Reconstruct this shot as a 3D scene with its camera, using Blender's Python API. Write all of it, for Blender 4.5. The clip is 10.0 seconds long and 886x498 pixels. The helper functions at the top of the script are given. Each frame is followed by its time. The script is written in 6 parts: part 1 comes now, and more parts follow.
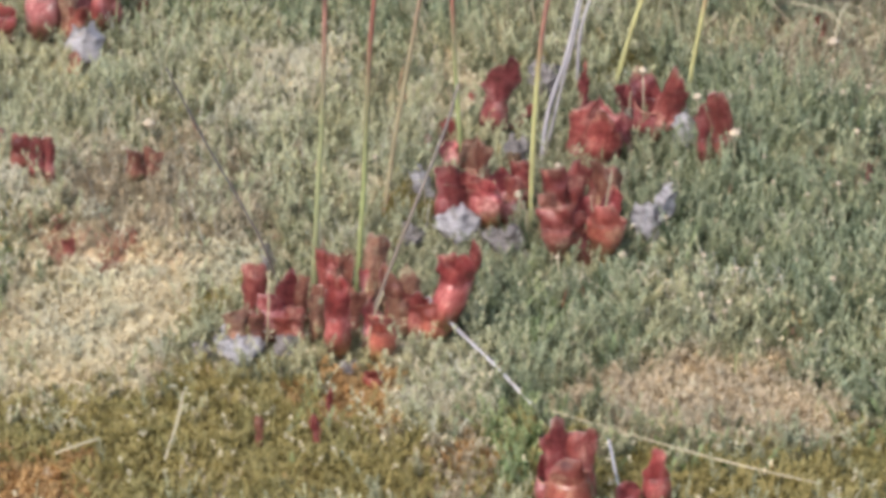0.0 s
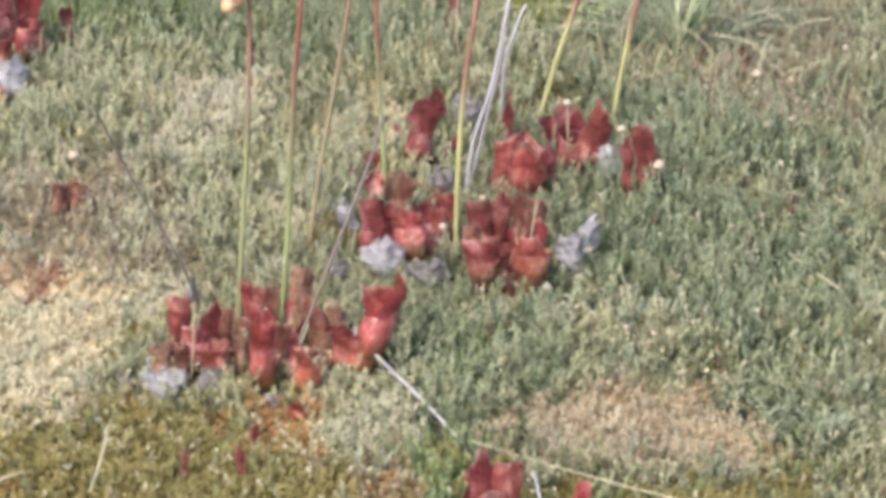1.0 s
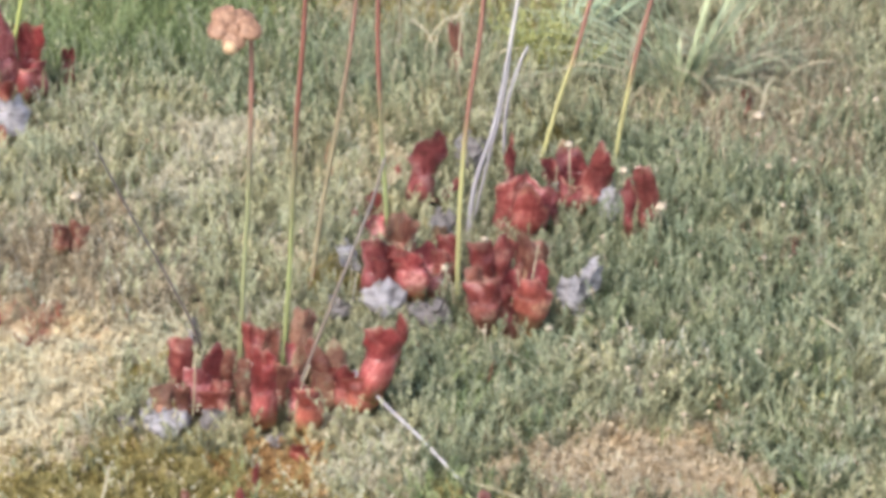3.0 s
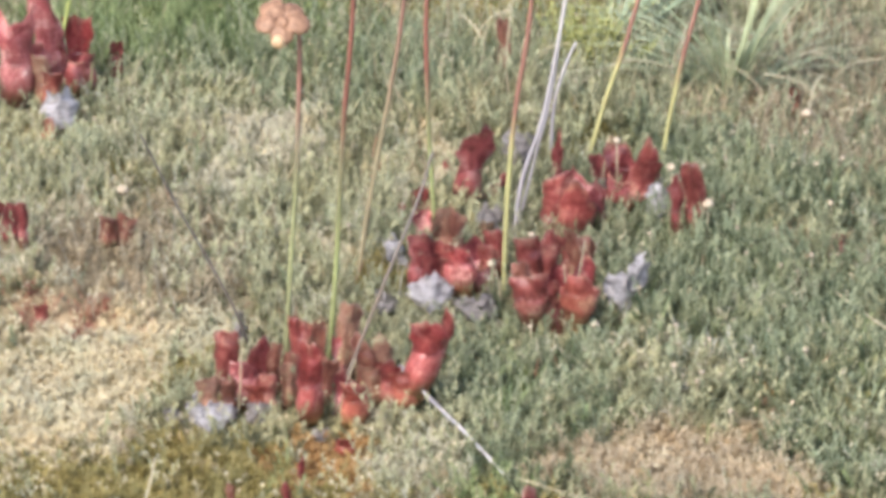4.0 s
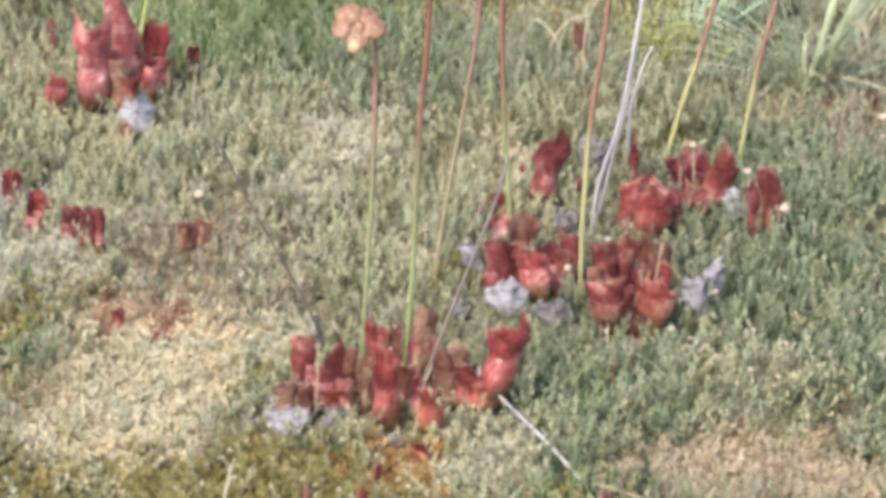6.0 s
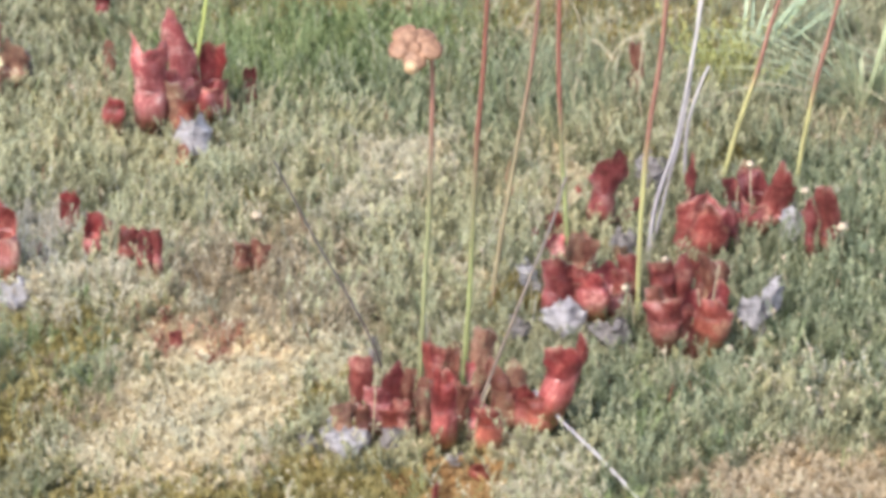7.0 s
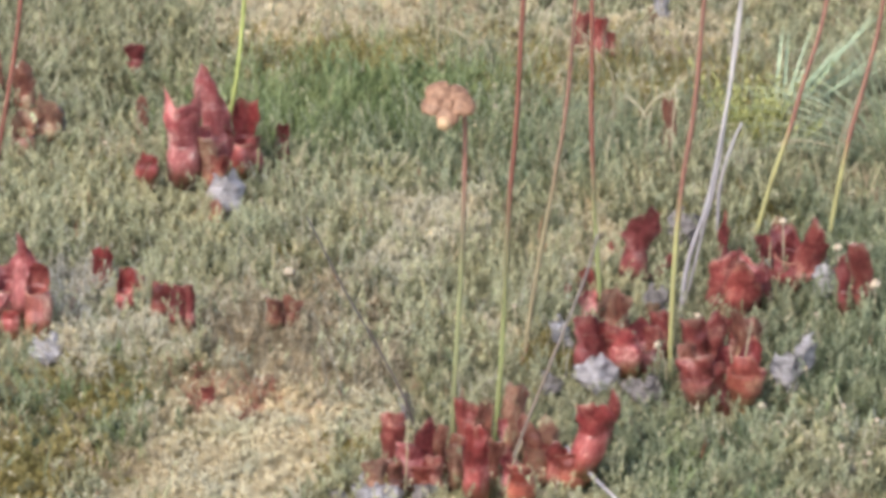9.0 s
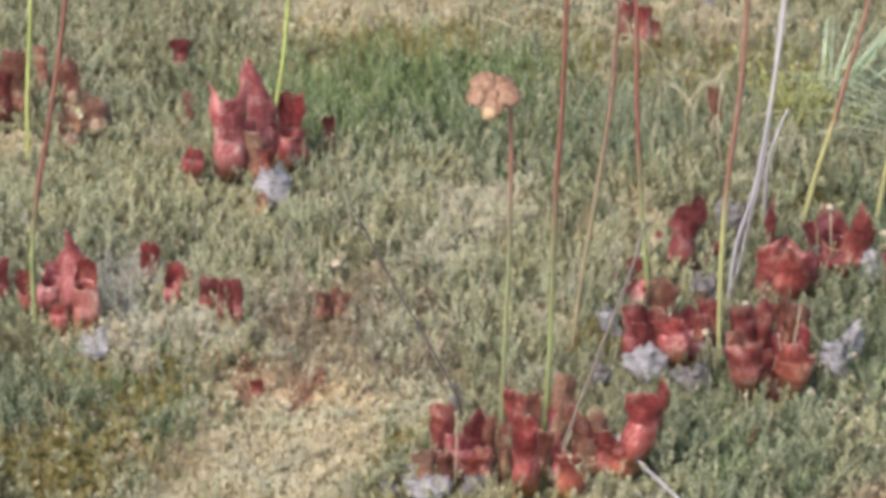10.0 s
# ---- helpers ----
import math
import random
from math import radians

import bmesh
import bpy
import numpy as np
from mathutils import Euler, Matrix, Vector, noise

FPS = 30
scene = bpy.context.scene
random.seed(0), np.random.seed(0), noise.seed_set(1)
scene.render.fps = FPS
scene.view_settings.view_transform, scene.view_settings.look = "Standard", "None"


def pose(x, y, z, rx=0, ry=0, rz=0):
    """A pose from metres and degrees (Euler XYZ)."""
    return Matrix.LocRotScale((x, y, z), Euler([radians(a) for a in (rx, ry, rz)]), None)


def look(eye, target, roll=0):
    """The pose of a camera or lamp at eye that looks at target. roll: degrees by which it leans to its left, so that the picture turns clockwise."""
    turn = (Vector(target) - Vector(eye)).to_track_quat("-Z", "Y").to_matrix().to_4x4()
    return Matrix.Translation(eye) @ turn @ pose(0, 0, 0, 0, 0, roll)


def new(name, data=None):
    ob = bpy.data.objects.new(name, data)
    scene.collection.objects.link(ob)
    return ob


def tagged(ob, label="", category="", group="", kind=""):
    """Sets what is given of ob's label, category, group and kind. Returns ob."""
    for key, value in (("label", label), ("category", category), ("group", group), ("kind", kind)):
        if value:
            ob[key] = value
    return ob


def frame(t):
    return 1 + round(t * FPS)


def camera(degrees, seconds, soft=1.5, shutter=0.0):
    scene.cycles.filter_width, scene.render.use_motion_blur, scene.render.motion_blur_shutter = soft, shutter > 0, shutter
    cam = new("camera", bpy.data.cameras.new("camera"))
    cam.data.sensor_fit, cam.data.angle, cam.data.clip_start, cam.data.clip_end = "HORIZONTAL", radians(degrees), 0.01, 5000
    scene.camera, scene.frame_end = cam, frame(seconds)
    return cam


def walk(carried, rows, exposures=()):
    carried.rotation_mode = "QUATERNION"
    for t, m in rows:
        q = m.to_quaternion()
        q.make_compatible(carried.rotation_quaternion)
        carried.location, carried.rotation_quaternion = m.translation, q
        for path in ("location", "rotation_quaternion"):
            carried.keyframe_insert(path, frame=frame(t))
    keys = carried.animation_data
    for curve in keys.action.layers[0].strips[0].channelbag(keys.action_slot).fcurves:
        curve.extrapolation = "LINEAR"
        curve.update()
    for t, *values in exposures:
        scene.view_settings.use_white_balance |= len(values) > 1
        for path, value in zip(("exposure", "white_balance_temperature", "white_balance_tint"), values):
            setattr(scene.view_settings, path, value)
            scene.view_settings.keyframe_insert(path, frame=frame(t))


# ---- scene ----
# The camera stands on one spot, hand-held, with a long lens, and pans over the bog.
cam = camera(13.0, 10.0, soft=4.4)
EYE = 1.83
# seconds, turn to the left, look up, lean to the right (degrees): a hand-held sway
ROWS = [
    (0.0, 0.366, -25.067, -0.059), (0.1, 0.162, -25.009, -0.097), (0.2, -0.022, -24.948, -0.219),
    (0.3, -0.218, -24.892, -0.340), (0.4, -0.400, -24.837, -0.432), (0.5, -0.582, -24.792, -0.570),
    (0.6, -0.723, -24.760, -0.565), (0.7, -0.839, -24.714, -0.639), (0.8, -0.932, -24.675, -0.674),
    (0.9, -0.992, -24.635, -0.496), (1.0, -0.851, -24.589, -0.458), (1.1, -0.767, -24.514, -0.556),
    (1.2, -0.755, -24.423, -0.650), (1.3, -0.751, -24.359, -0.643), (1.4, -0.726, -24.298, -0.516),
    (1.5, -0.705, -24.235, -0.609), (1.6, -0.659, -24.175, -0.464), (1.7, -0.686, -24.109, -0.443),
    (1.8, -0.721, -24.059, -0.351), (1.9, -0.736, -24.032, -0.382), (2.0, -0.761, -24.007, -0.484),
    (2.1, -0.804, -23.984, -0.429), (2.2, -0.847, -23.973, -0.340), (3.3, -0.785, -23.982, -0.842),
    (3.4, -0.764, -23.987, -0.965), (3.5, -0.718, -23.999, -1.008), (3.6, -0.637, -24.013, -0.956),
    (3.7, -0.424, -24.021, -0.797), (3.8, -0.133, -24.027, -0.594), (3.9, -0.085, -24.034, -0.576),
    (4.0, -0.064, -24.054, -0.627), (4.1, -0.053, -24.071, -0.520), (4.2, -0.048, -24.068, -0.632),
    (4.3, -0.025, -24.068, -0.520), (4.4, 0.004, -24.043, -0.554), (4.5, 0.023, -24.000, -0.638),
    (4.6, 0.026, -23.961, -0.707), (4.7, 0.010, -23.940, -0.710), (4.8, 0.009, -23.936, -0.619),
    (4.9, 0.181, -23.913, -0.601), (5.0, 0.301, -23.900, -0.612), (5.1, 0.314, -23.908, -0.424),
    (5.2, 0.341, -23.939, -0.252), (5.3, 0.383, -23.951, -0.295), (5.4, 0.475, -23.984, -0.154),
    (5.5, 0.804, -24.007, -0.020), (5.6, 0.858, -24.010, -0.028), (5.7, 0.932, -24.009, -0.137),
    (6.8, 1.988, -23.808, 0.595), (6.9, 2.030, -23.759, 0.597), (7.0, 2.087, -23.691, 0.472),
    (7.1, 2.158, -23.619, 0.392), (7.2, 2.232, -23.549, 0.538), (7.3, 2.305, -23.484, 0.522),
    (7.4, 2.362, -23.420, 0.586), (7.5, 2.388, -23.369, 0.464), (7.6, 2.384, -23.317, 0.579),
    (7.7, 2.381, -23.290, 0.640), (7.8, 2.393, -23.253, 0.641), (7.9, 2.392, -23.215, 0.681),
    (8.0, 2.385, -23.177, 0.504), (8.1, 2.383, -23.133, 0.649), (8.2, 2.385, -23.085, 0.525),
    (8.3, 2.387, -23.035, 0.529), (8.4, 2.381, -23.000, 0.629), (8.5, 2.400, -22.988, 0.671),
    (8.6, 2.427, -22.970, 0.864), (8.7, 2.478, -22.946, 0.790), (8.8, 2.509, -22.912, 0.817),
    (8.9, 2.570, -22.881, 0.817), (9.0, 2.600, -22.857, 0.560), (9.1, 2.624, -22.853, 0.681),
    (9.2, 2.617, -22.860, 0.864), (9.3, 2.595, -22.859, 1.074), (9.4, 2.604, -22.868, 1.264),
    (9.5, 2.652, -22.877, 1.185), (9.6, 2.718, -22.867, 1.193), (9.7, 2.786, -22.865, 1.002),
    (9.8, 2.920, -22.888, 1.172), (9.9, 3.262, -22.923, 1.455), (10.0, 3.356, -22.980, 1.553),
]
walk(cam, [(t, pose(0, 0, EYE, 0, 0, turn) @ pose(0, 0, 0, 90 + up) @ pose(0, 0, 0, 0, 0, -lean)) for t, turn, up, lean in ROWS],
     [(0.0, 1.03, 6575, 10), (0.5, 1.14, 6536, 10), (1.0, 1.24, 6518, 10), (2.0, 1.24, 6506, 10), (3.5, 1.27, 6500, 10), (4.5, 1.31, 6500, 10), (5.7, 1.29, 6500, 10),
      (7.0, 1.33, 6512, 10), (7.5, 1.08, 6578, 10), (8.0, 1.02, 6566, 10), (9.0, 1.03, 6584, 10), (9.5, 1.01, 6605, 10), (10.0, 0.91, 6635, 10)])

# ---- light: a high hazy sun from behind the camera's left, under a bright sky ----
SUN_UP, SUN_ROUND = 48.0, 38.0
world = bpy.data.worlds.new("sky")
scene.world = world
world.use_nodes = True
wn = world.node_tree.nodes
sky = wn.new("ShaderNodeTexSky")
sky.sky_type, sky.sun_disc = "NISHITA", False
sky.sun_elevation, sky.sun_rotation = radians(SUN_UP), radians(180 + SUN_ROUND)
sky.dust_density = 3.0
world.node_tree.links.new(sky.outputs[0], wn["Background"].inputs[0])
wn["Background"].inputs[1].default_value = 0.15
lamp = bpy.data.lights.new("sun", "SUN")
lamp.energy, lamp.angle, lamp.color = 1.75, radians(8.0), (1.0, 0.95, 0.87)
sun = new("sun", lamp)
sx, sy = math.sin(radians(180 + SUN_ROUND)), math.cos(radians(180 + SUN_ROUND))
sun.matrix_world = look((sx * 5, sy * 5, 5 * math.tan(radians(SUN_UP))), (0, 0, 0))


# ---- materials ----
def material(name):
    m = bpy.data.materials.new(name)
    m.use_nodes = True
    n, l = m.node_tree.nodes, m.node_tree.links
    return m, n, l, n["Principled BSDF"]


def ramp(n, l, fac, *stops):
    r = n.new("ShaderNodeValToRGB")
    els = r.color_ramp.elements
    while len(els) < len(stops):
        els.new(0.5)
    for e, (p, c) in zip(els, stops):
        e.position, e.color = p, (*c, 1)
    l.new(fac, r.inputs[0])
    return r.outputs[0]


def mixed(n, l, fac, a, b, how="MIX"):
    x = n.new("ShaderNodeMix")
    x.data_type, x.blend_type = "RGBA", how
    for sock, v in ((x.inputs[0], fac), (x.inputs[6], a), (x.inputs[7], b)):
        if isinstance(v, (int, float)):
            sock.default_value = v
        elif isinstance(v, tuple):
            sock.default_value = (*v, 1)
        else:
            l.new(v, sock)
    return x.outputs[2]


def noise_of(n, l, scale, detail=4.0, rough=0.6, vec=None):
    t = n.new("ShaderNodeTexNoise")
    t.inputs["Scale"].default_value, t.inputs["Detail"].default_value, t.inputs["Roughness"].default_value = scale, detail, rough
    if vec is not None:
        l.new(vec, t.inputs["Vector"])
    return t.outputs["Fac"]


def place(n, kind="Object"):
    return n.new("ShaderNodeTexCoord").outputs[kind]


def stretched(n, l, vec, x, y, z):
    m = n.new("ShaderNodeMapping")
    m.inputs["Scale"].default_value = (x, y, z)
    l.new(vec, m.inputs["Vector"])
    return m.outputs[0]


def relief(n, l, b, fac, strength, dist=0.001):
    u = n.new("ShaderNodeBump")
    u.inputs["Strength"].default_value, u.inputs["Distance"].default_value = strength, dist
    l.new(fac, u.inputs["Height"])
    l.new(u.outputs[0], b.inputs["Normal"])


def see_through(m, n, l, b, colour, share):
    """Thin leaves let some light pass."""
    t, x = n.new("ShaderNodeBsdfTranslucent"), n.new("ShaderNodeMixShader")
    l.new(colour, t.inputs[0])
    x.inputs[0].default_value = share
    l.new(b.outputs[0], x.inputs[1])
    l.new(t.outputs[0], x.inputs[2])
    l.new(x.outputs[0], n["Material Output"].inputs[0])


def leaf_skin(name, low, mid, high, vein, rough=0.34):
    """Pitcher leaf: colour runs from the foot (low) over a darker band and the belly (mid) to the hood (high), with
    broad blotches and fine mottling, in part painted highlights and shadows, and darker veins along it.
    """
    m, n, l, b = material(name)
    uv = place(n, "UV")
    sep = n.new("ShaderNodeSeparateXYZ")
    l.new(uv, sep.inputs[0])
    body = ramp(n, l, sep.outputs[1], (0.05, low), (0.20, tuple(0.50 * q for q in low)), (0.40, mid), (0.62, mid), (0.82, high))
    # pale blotches paint in glossy highlights, dark ones the shaded crevices
    sheen_blot = noise_of(n, l, 34.0, 3.0, 0.55, place(n))
    c = mixed(n, l, 0.9, body, ramp(n, l, sheen_blot, (0.33, (0.45, 0.45, 0.47)), (0.45, (0.85, 0.88, 0.88)), (0.54, (1.08, 1.2, 1.2)), (0.66, (1.45, 2.8, 2.6))), "MULTIPLY")
    # finer mottling, whose pale end adds more painted highlights
    spot = noise_of(n, l, 150.0, 4.0, 0.65, place(n))
    c = mixed(n, l, 0.55, c, ramp(n, l, spot, (0.34, (0.55, 0.5, 0.5)), (0.50, (1, 1, 1)), (0.66, (1.35, 2.0, 1.85))), "MULTIPLY")
    lines = noise_of(n, l, 5.0, 3.0, 0.6, stretched(n, l, uv, 9.0, 1.6, 1.0))
    vm = ramp(n, l, lines, (0.50, (0, 0, 0)), (0.58, (0.8, 0.8, 0.8)), (0.66, (0, 0, 0)))
    c = mixed(n, l, vm, c, vein)
    frayed = noise_of(n, l, 45.0, 3.0, 0.6, place(n))
    edge = n.new("ShaderNodeMath")
    edge.operation = "MULTIPLY_ADD"
    l.new(frayed, edge.inputs[0])
    edge.inputs[1].default_value = 0.50
    l.new(sep.outputs[1], edge.inputs[2])
    rim = n.new("ShaderNodeMapRange")
    rim.inputs[1].default_value, rim.inputs[2].default_value, rim.inputs[4].default_value = 1.20, 1.29, 0.6
    l.new(edge.outputs[0], rim.inputs[0])
    c = mixed(n, l, rim.outputs[0], c, (0.55, 0.30, 0.22))
    rnd = noise_of(n, l, 14.0, 1.0, 0.5, place(n))
    hue = n.new("ShaderNodeHueSaturation")
    shift = n.new("ShaderNodeMapRange")
    shift.inputs[1].default_value, shift.inputs[2].default_value = 0.3, 0.7
    shift.inputs[3].default_value, shift.inputs[4].default_value = 0.80, 1.30
    l.new(rnd, shift.inputs[0])
    l.new(shift.outputs[0], hue.inputs["Value"])
    l.new(c, hue.inputs["Color"])
    l.new(hue.outputs[0], b.inputs["Base Color"])
    b.inputs["Roughness"].default_value = rough
    b.inputs["Coat Weight"].default_value, b.inputs["Coat Roughness"].default_value = 1.0, 0.26
    b.inputs["Coat IOR"].default_value = 1.7
    relief(n, l, b, lines, 0.5, 0.0015)
    see_through(m, n, l, b, hue.outputs[0], 0.30)
    return m


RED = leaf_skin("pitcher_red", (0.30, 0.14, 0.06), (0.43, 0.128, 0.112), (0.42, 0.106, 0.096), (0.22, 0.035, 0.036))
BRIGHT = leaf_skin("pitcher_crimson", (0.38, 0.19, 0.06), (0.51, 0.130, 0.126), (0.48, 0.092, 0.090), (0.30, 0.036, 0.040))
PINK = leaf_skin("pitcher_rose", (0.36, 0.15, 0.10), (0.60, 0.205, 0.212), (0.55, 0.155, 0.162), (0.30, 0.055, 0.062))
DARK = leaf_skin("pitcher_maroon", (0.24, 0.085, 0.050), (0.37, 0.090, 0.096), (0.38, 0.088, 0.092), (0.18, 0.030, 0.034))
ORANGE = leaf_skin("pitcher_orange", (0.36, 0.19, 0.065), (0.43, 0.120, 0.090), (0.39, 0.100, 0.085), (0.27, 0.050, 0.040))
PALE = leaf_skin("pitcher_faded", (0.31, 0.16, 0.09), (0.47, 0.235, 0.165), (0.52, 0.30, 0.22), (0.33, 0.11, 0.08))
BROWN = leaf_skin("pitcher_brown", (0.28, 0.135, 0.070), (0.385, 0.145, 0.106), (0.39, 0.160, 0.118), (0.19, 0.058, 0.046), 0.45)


def dead_skin(name, dark, pale):
    m, n, l, b = material(name)
    p = place(n)
    streak = noise_of(n, l, 60.0, 5.0, 0.7, stretched(n, l, p, 1.0, 1.0, 5.0))
    c = ramp(n, l, streak, (0.36, dark), (0.56, pale))
    c = mixed(n, l, 0.35, c, ramp(n, l, noise_of(n, l, 25.0), (0.35, (0.45, 0.40, 0.38)), (0.65, (1.1, 1.1, 1.1))), "MULTIPLY")
    l.new(c, b.inputs["Base Color"])
    b.inputs["Roughness"].default_value = 0.6
    relief(n, l, b, streak, 0.4, 0.002)
    see_through(m, n, l, b, c, 0.25)
    return m


BLEACHED = dead_skin("bleached_leaf", (0.30, 0.285, 0.305), (0.66, 0.645, 0.68))
WITHERED = dead_skin("withered_leaf", (0.15, 0.085, 0.055), (0.40, 0.27, 0.18))
GREY = dead_skin("grey_leaf", (0.20, 0.18, 0.185), (0.42, 0.39, 0.39))


def stem_skin(name, foot, top, turn, soft=0.12, middle=None):
    """A stem whose colour changes from foot to top at the share turn of its length, by way of a duller middle where it has one."""
    m, n, l, b = material(name)
    sep = n.new("ShaderNodeSeparateXYZ")
    l.new(place(n, "UV"), sep.inputs[0])
    stops = [(max(turn - soft, 0), foot), (min(turn + soft, 1), top)]
    if middle:
        stops.insert(1, (turn, middle))
    c = ramp(n, l, sep.outputs[1], *stops)
    g = noise_of(n, l, 120.0, 4.0, 0.6, stretched(n, l, place(n), 1, 1, 0.15))
    c = mixed(n, l, 0.6, c, ramp(n, l, g, (0.3, (0.65, 0.6, 0.6)), (0.7, (1.25, 1.25, 1.2))), "MULTIPLY")
    l.new(c, b.inputs["Base Color"])
    b.inputs["Roughness"].default_value = 0.5
    return m


SCAPE = stem_skin("flower_stalk", (0.235, 0.25, 0.13), (0.27, 0.135, 0.105), 0.54, 0.10, (0.20, 0.165, 0.115))
SCAPE_LOW = stem_skin("red_flower_stalk", (0.26, 0.295, 0.13), (0.235, 0.095, 0.075), 0.34, 0.11, (0.185, 0.165, 0.10))
SCAPE_YELLOW = stem_skin("yellow_flower_stalk", (0.40, 0.385, 0.18), (0.27, 0.135, 0.105), 0.36, 0.05)
SCAPE_DRY = stem_skin("dry_flower_stalk", (0.26, 0.22, 0.14), (0.23, 0.125, 0.10), 0.5)
SCAPE_GREEN = stem_skin("green_flower_stalk", (0.42, 0.45, 0.16), (0.38, 0.44, 0.15), 0.4)
SILVER = stem_skin("silver_straw", (0.35, 0.33, 0.36), (0.48, 0.46, 0.475), 0.5)
DUSKY = stem_skin("dusky_dry_stem", (0.22, 0.175, 0.15), (0.215, 0.185, 0.18), 0.5)
TWIG = stem_skin("bare_twig", (0.085, 0.068, 0.06), (0.08, 0.072, 0.066), 0.5)
STRAW = stem_skin("straw", (0.44, 0.385, 0.27), (0.52, 0.46, 0.33), 0.5)
SEDGE = stem_skin("sedge_green", (0.22, 0.265, 0.150), (0.37, 0.42, 0.26), 0.35, 0.3)
TEAL = stem_skin("sedge_blue_green", (0.16, 0.225, 0.135), (0.28, 0.355, 0.235), 0.4, 0.35)


def petal_skin(name, a, c2):
    m, n, l, b = material(name)
    c = ramp(n, l, noise_of(n, l, 140.0, 5.0, 0.65, place(n)), (0.3, a), (0.68, c2))
    l.new(c, b.inputs["Base Color"])
    b.inputs["Roughness"].default_value = 0.6
    return m


LIP = petal_skin("pitcher_lip", (0.26, 0.09, 0.07), (0.46, 0.23, 0.17))
SEPAL = petal_skin("dried_sepal", (0.13, 0.065, 0.04), (0.32, 0.18, 0.11))
CREAM_PART = petal_skin("dried_style", (0.36, 0.23, 0.13), (0.47, 0.33, 0.20))
BUD = petal_skin("pale_bud", (0.30, 0.23, 0.16), (0.50, 0.42, 0.32))


def moss_skin(name, dark, mid, pale, share=0.42, uneven=0.85):
    """Shoots of one kind of moss; "tone" differs from shoot to shoot and grows paler towards the tips and on the taller
    cushions.
    """
    m, n, l, b = material(name)
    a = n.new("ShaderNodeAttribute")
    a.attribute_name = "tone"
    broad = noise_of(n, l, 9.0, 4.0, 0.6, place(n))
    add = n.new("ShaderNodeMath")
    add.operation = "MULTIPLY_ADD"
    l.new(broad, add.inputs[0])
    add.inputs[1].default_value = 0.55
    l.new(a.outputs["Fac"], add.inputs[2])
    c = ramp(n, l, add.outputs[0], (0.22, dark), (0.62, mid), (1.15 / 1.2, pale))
    patchy = noise_of(n, l, 17.0, 3.0, 0.55, place(n))
    c = mixed(n, l, 0.75, c, ramp(n, l, patchy, (0.34, (0.86, 0.95, 1.0)), (0.48, (1, 1, 1)), (0.56, (1, 1, 1)), (0.68, (1.14, 1.05, 0.92))), "MULTIPLY")
    dusk = noise_of(n, l, 46.0, 3.0, 0.6, place(n))
    c = mixed(n, l, uneven, c, ramp(n, l, dusk, (0.34, (0.60, 0.60, 0.56)), (0.50, (1, 1, 1)), (0.64, (1.24, 1.21, 1.18))), "MULTIPLY")
    isl = n.new("ShaderNodeNewGeometry").outputs["Random Per Island"]
    c = mixed(n, l, 0.08, c, ramp(n, l, isl, (0.0, (0.6, 0.65, 0.6)), (1.0, (1.35, 1.3, 1.3))), "MULTIPLY")
    l.new(c, b.inputs["Base Color"])
    b.inputs["Roughness"].default_value = 0.65
    see_through(m, n, l, b, c, share)
    return m


MOSS = {
    "green": moss_skin("grey_green_shoots", (0.122, 0.127, 0.070), (0.200, 0.204, 0.116), (0.430, 0.423, 0.275), 0.42),
    "tall": moss_skin("blue_green_shoots", (0.081, 0.108, 0.059), (0.143, 0.174, 0.099), (0.350, 0.378, 0.243), 0.42),
    "heath": moss_skin("grey_heath_shoots", (0.169, 0.161, 0.094), (0.283, 0.278, 0.165), (0.536, 0.528, 0.345), 0.42),
    "olive": moss_skin("olive_moss", (0.135, 0.113, 0.033), (0.228, 0.188, 0.060), (0.390, 0.330, 0.138), 0.42, 0.45),
    "cream": moss_skin("cream_moss", (0.480, 0.405, 0.265), (0.590, 0.515, 0.355), (0.700, 0.635, 0.465), 0.42, 0.40),
    "tan": moss_skin("tan_moss", (0.305, 0.230, 0.145), (0.440, 0.350, 0.232), (0.590, 0.500, 0.365), 0.42, 0.50),
    "rust": moss_skin("rusty_moss", (0.164, 0.086, 0.025), (0.348, 0.192, 0.071), (0.502, 0.333, 0.152), 0.42),
    "lichen": moss_skin("pale_lichen", (0.360, 0.330, 0.240), (0.490, 0.455, 0.345), (0.640, 0.605, 0.470), 0.42, 0.50),
    "grey": moss_skin("grey_dead_heath", (0.205, 0.195, 0.165), (0.335, 0.322, 0.278), (0.515, 0.498, 0.440), 0.4),
    "lush": moss_skin("fresh_green_shoots", (0.084, 0.128, 0.046), (0.150, 0.205, 0.083), (0.335, 0.395, 0.195), 0.42),
    "yellow": moss_skin("yellow_green_leaves", (0.165, 0.165, 0.045), (0.285, 0.285, 0.085), (0.430, 0.430, 0.170), 0.42),
    "brown": moss_skin("brown_litter", (0.150, 0.112, 0.068), (0.275, 0.218, 0.142), (0.470, 0.400, 0.285), 0.40),
    "red": moss_skin("red_moss", (0.155, 0.052, 0.040), (0.280, 0.092, 0.070), (0.380, 0.205, 0.140), 0.42),
}

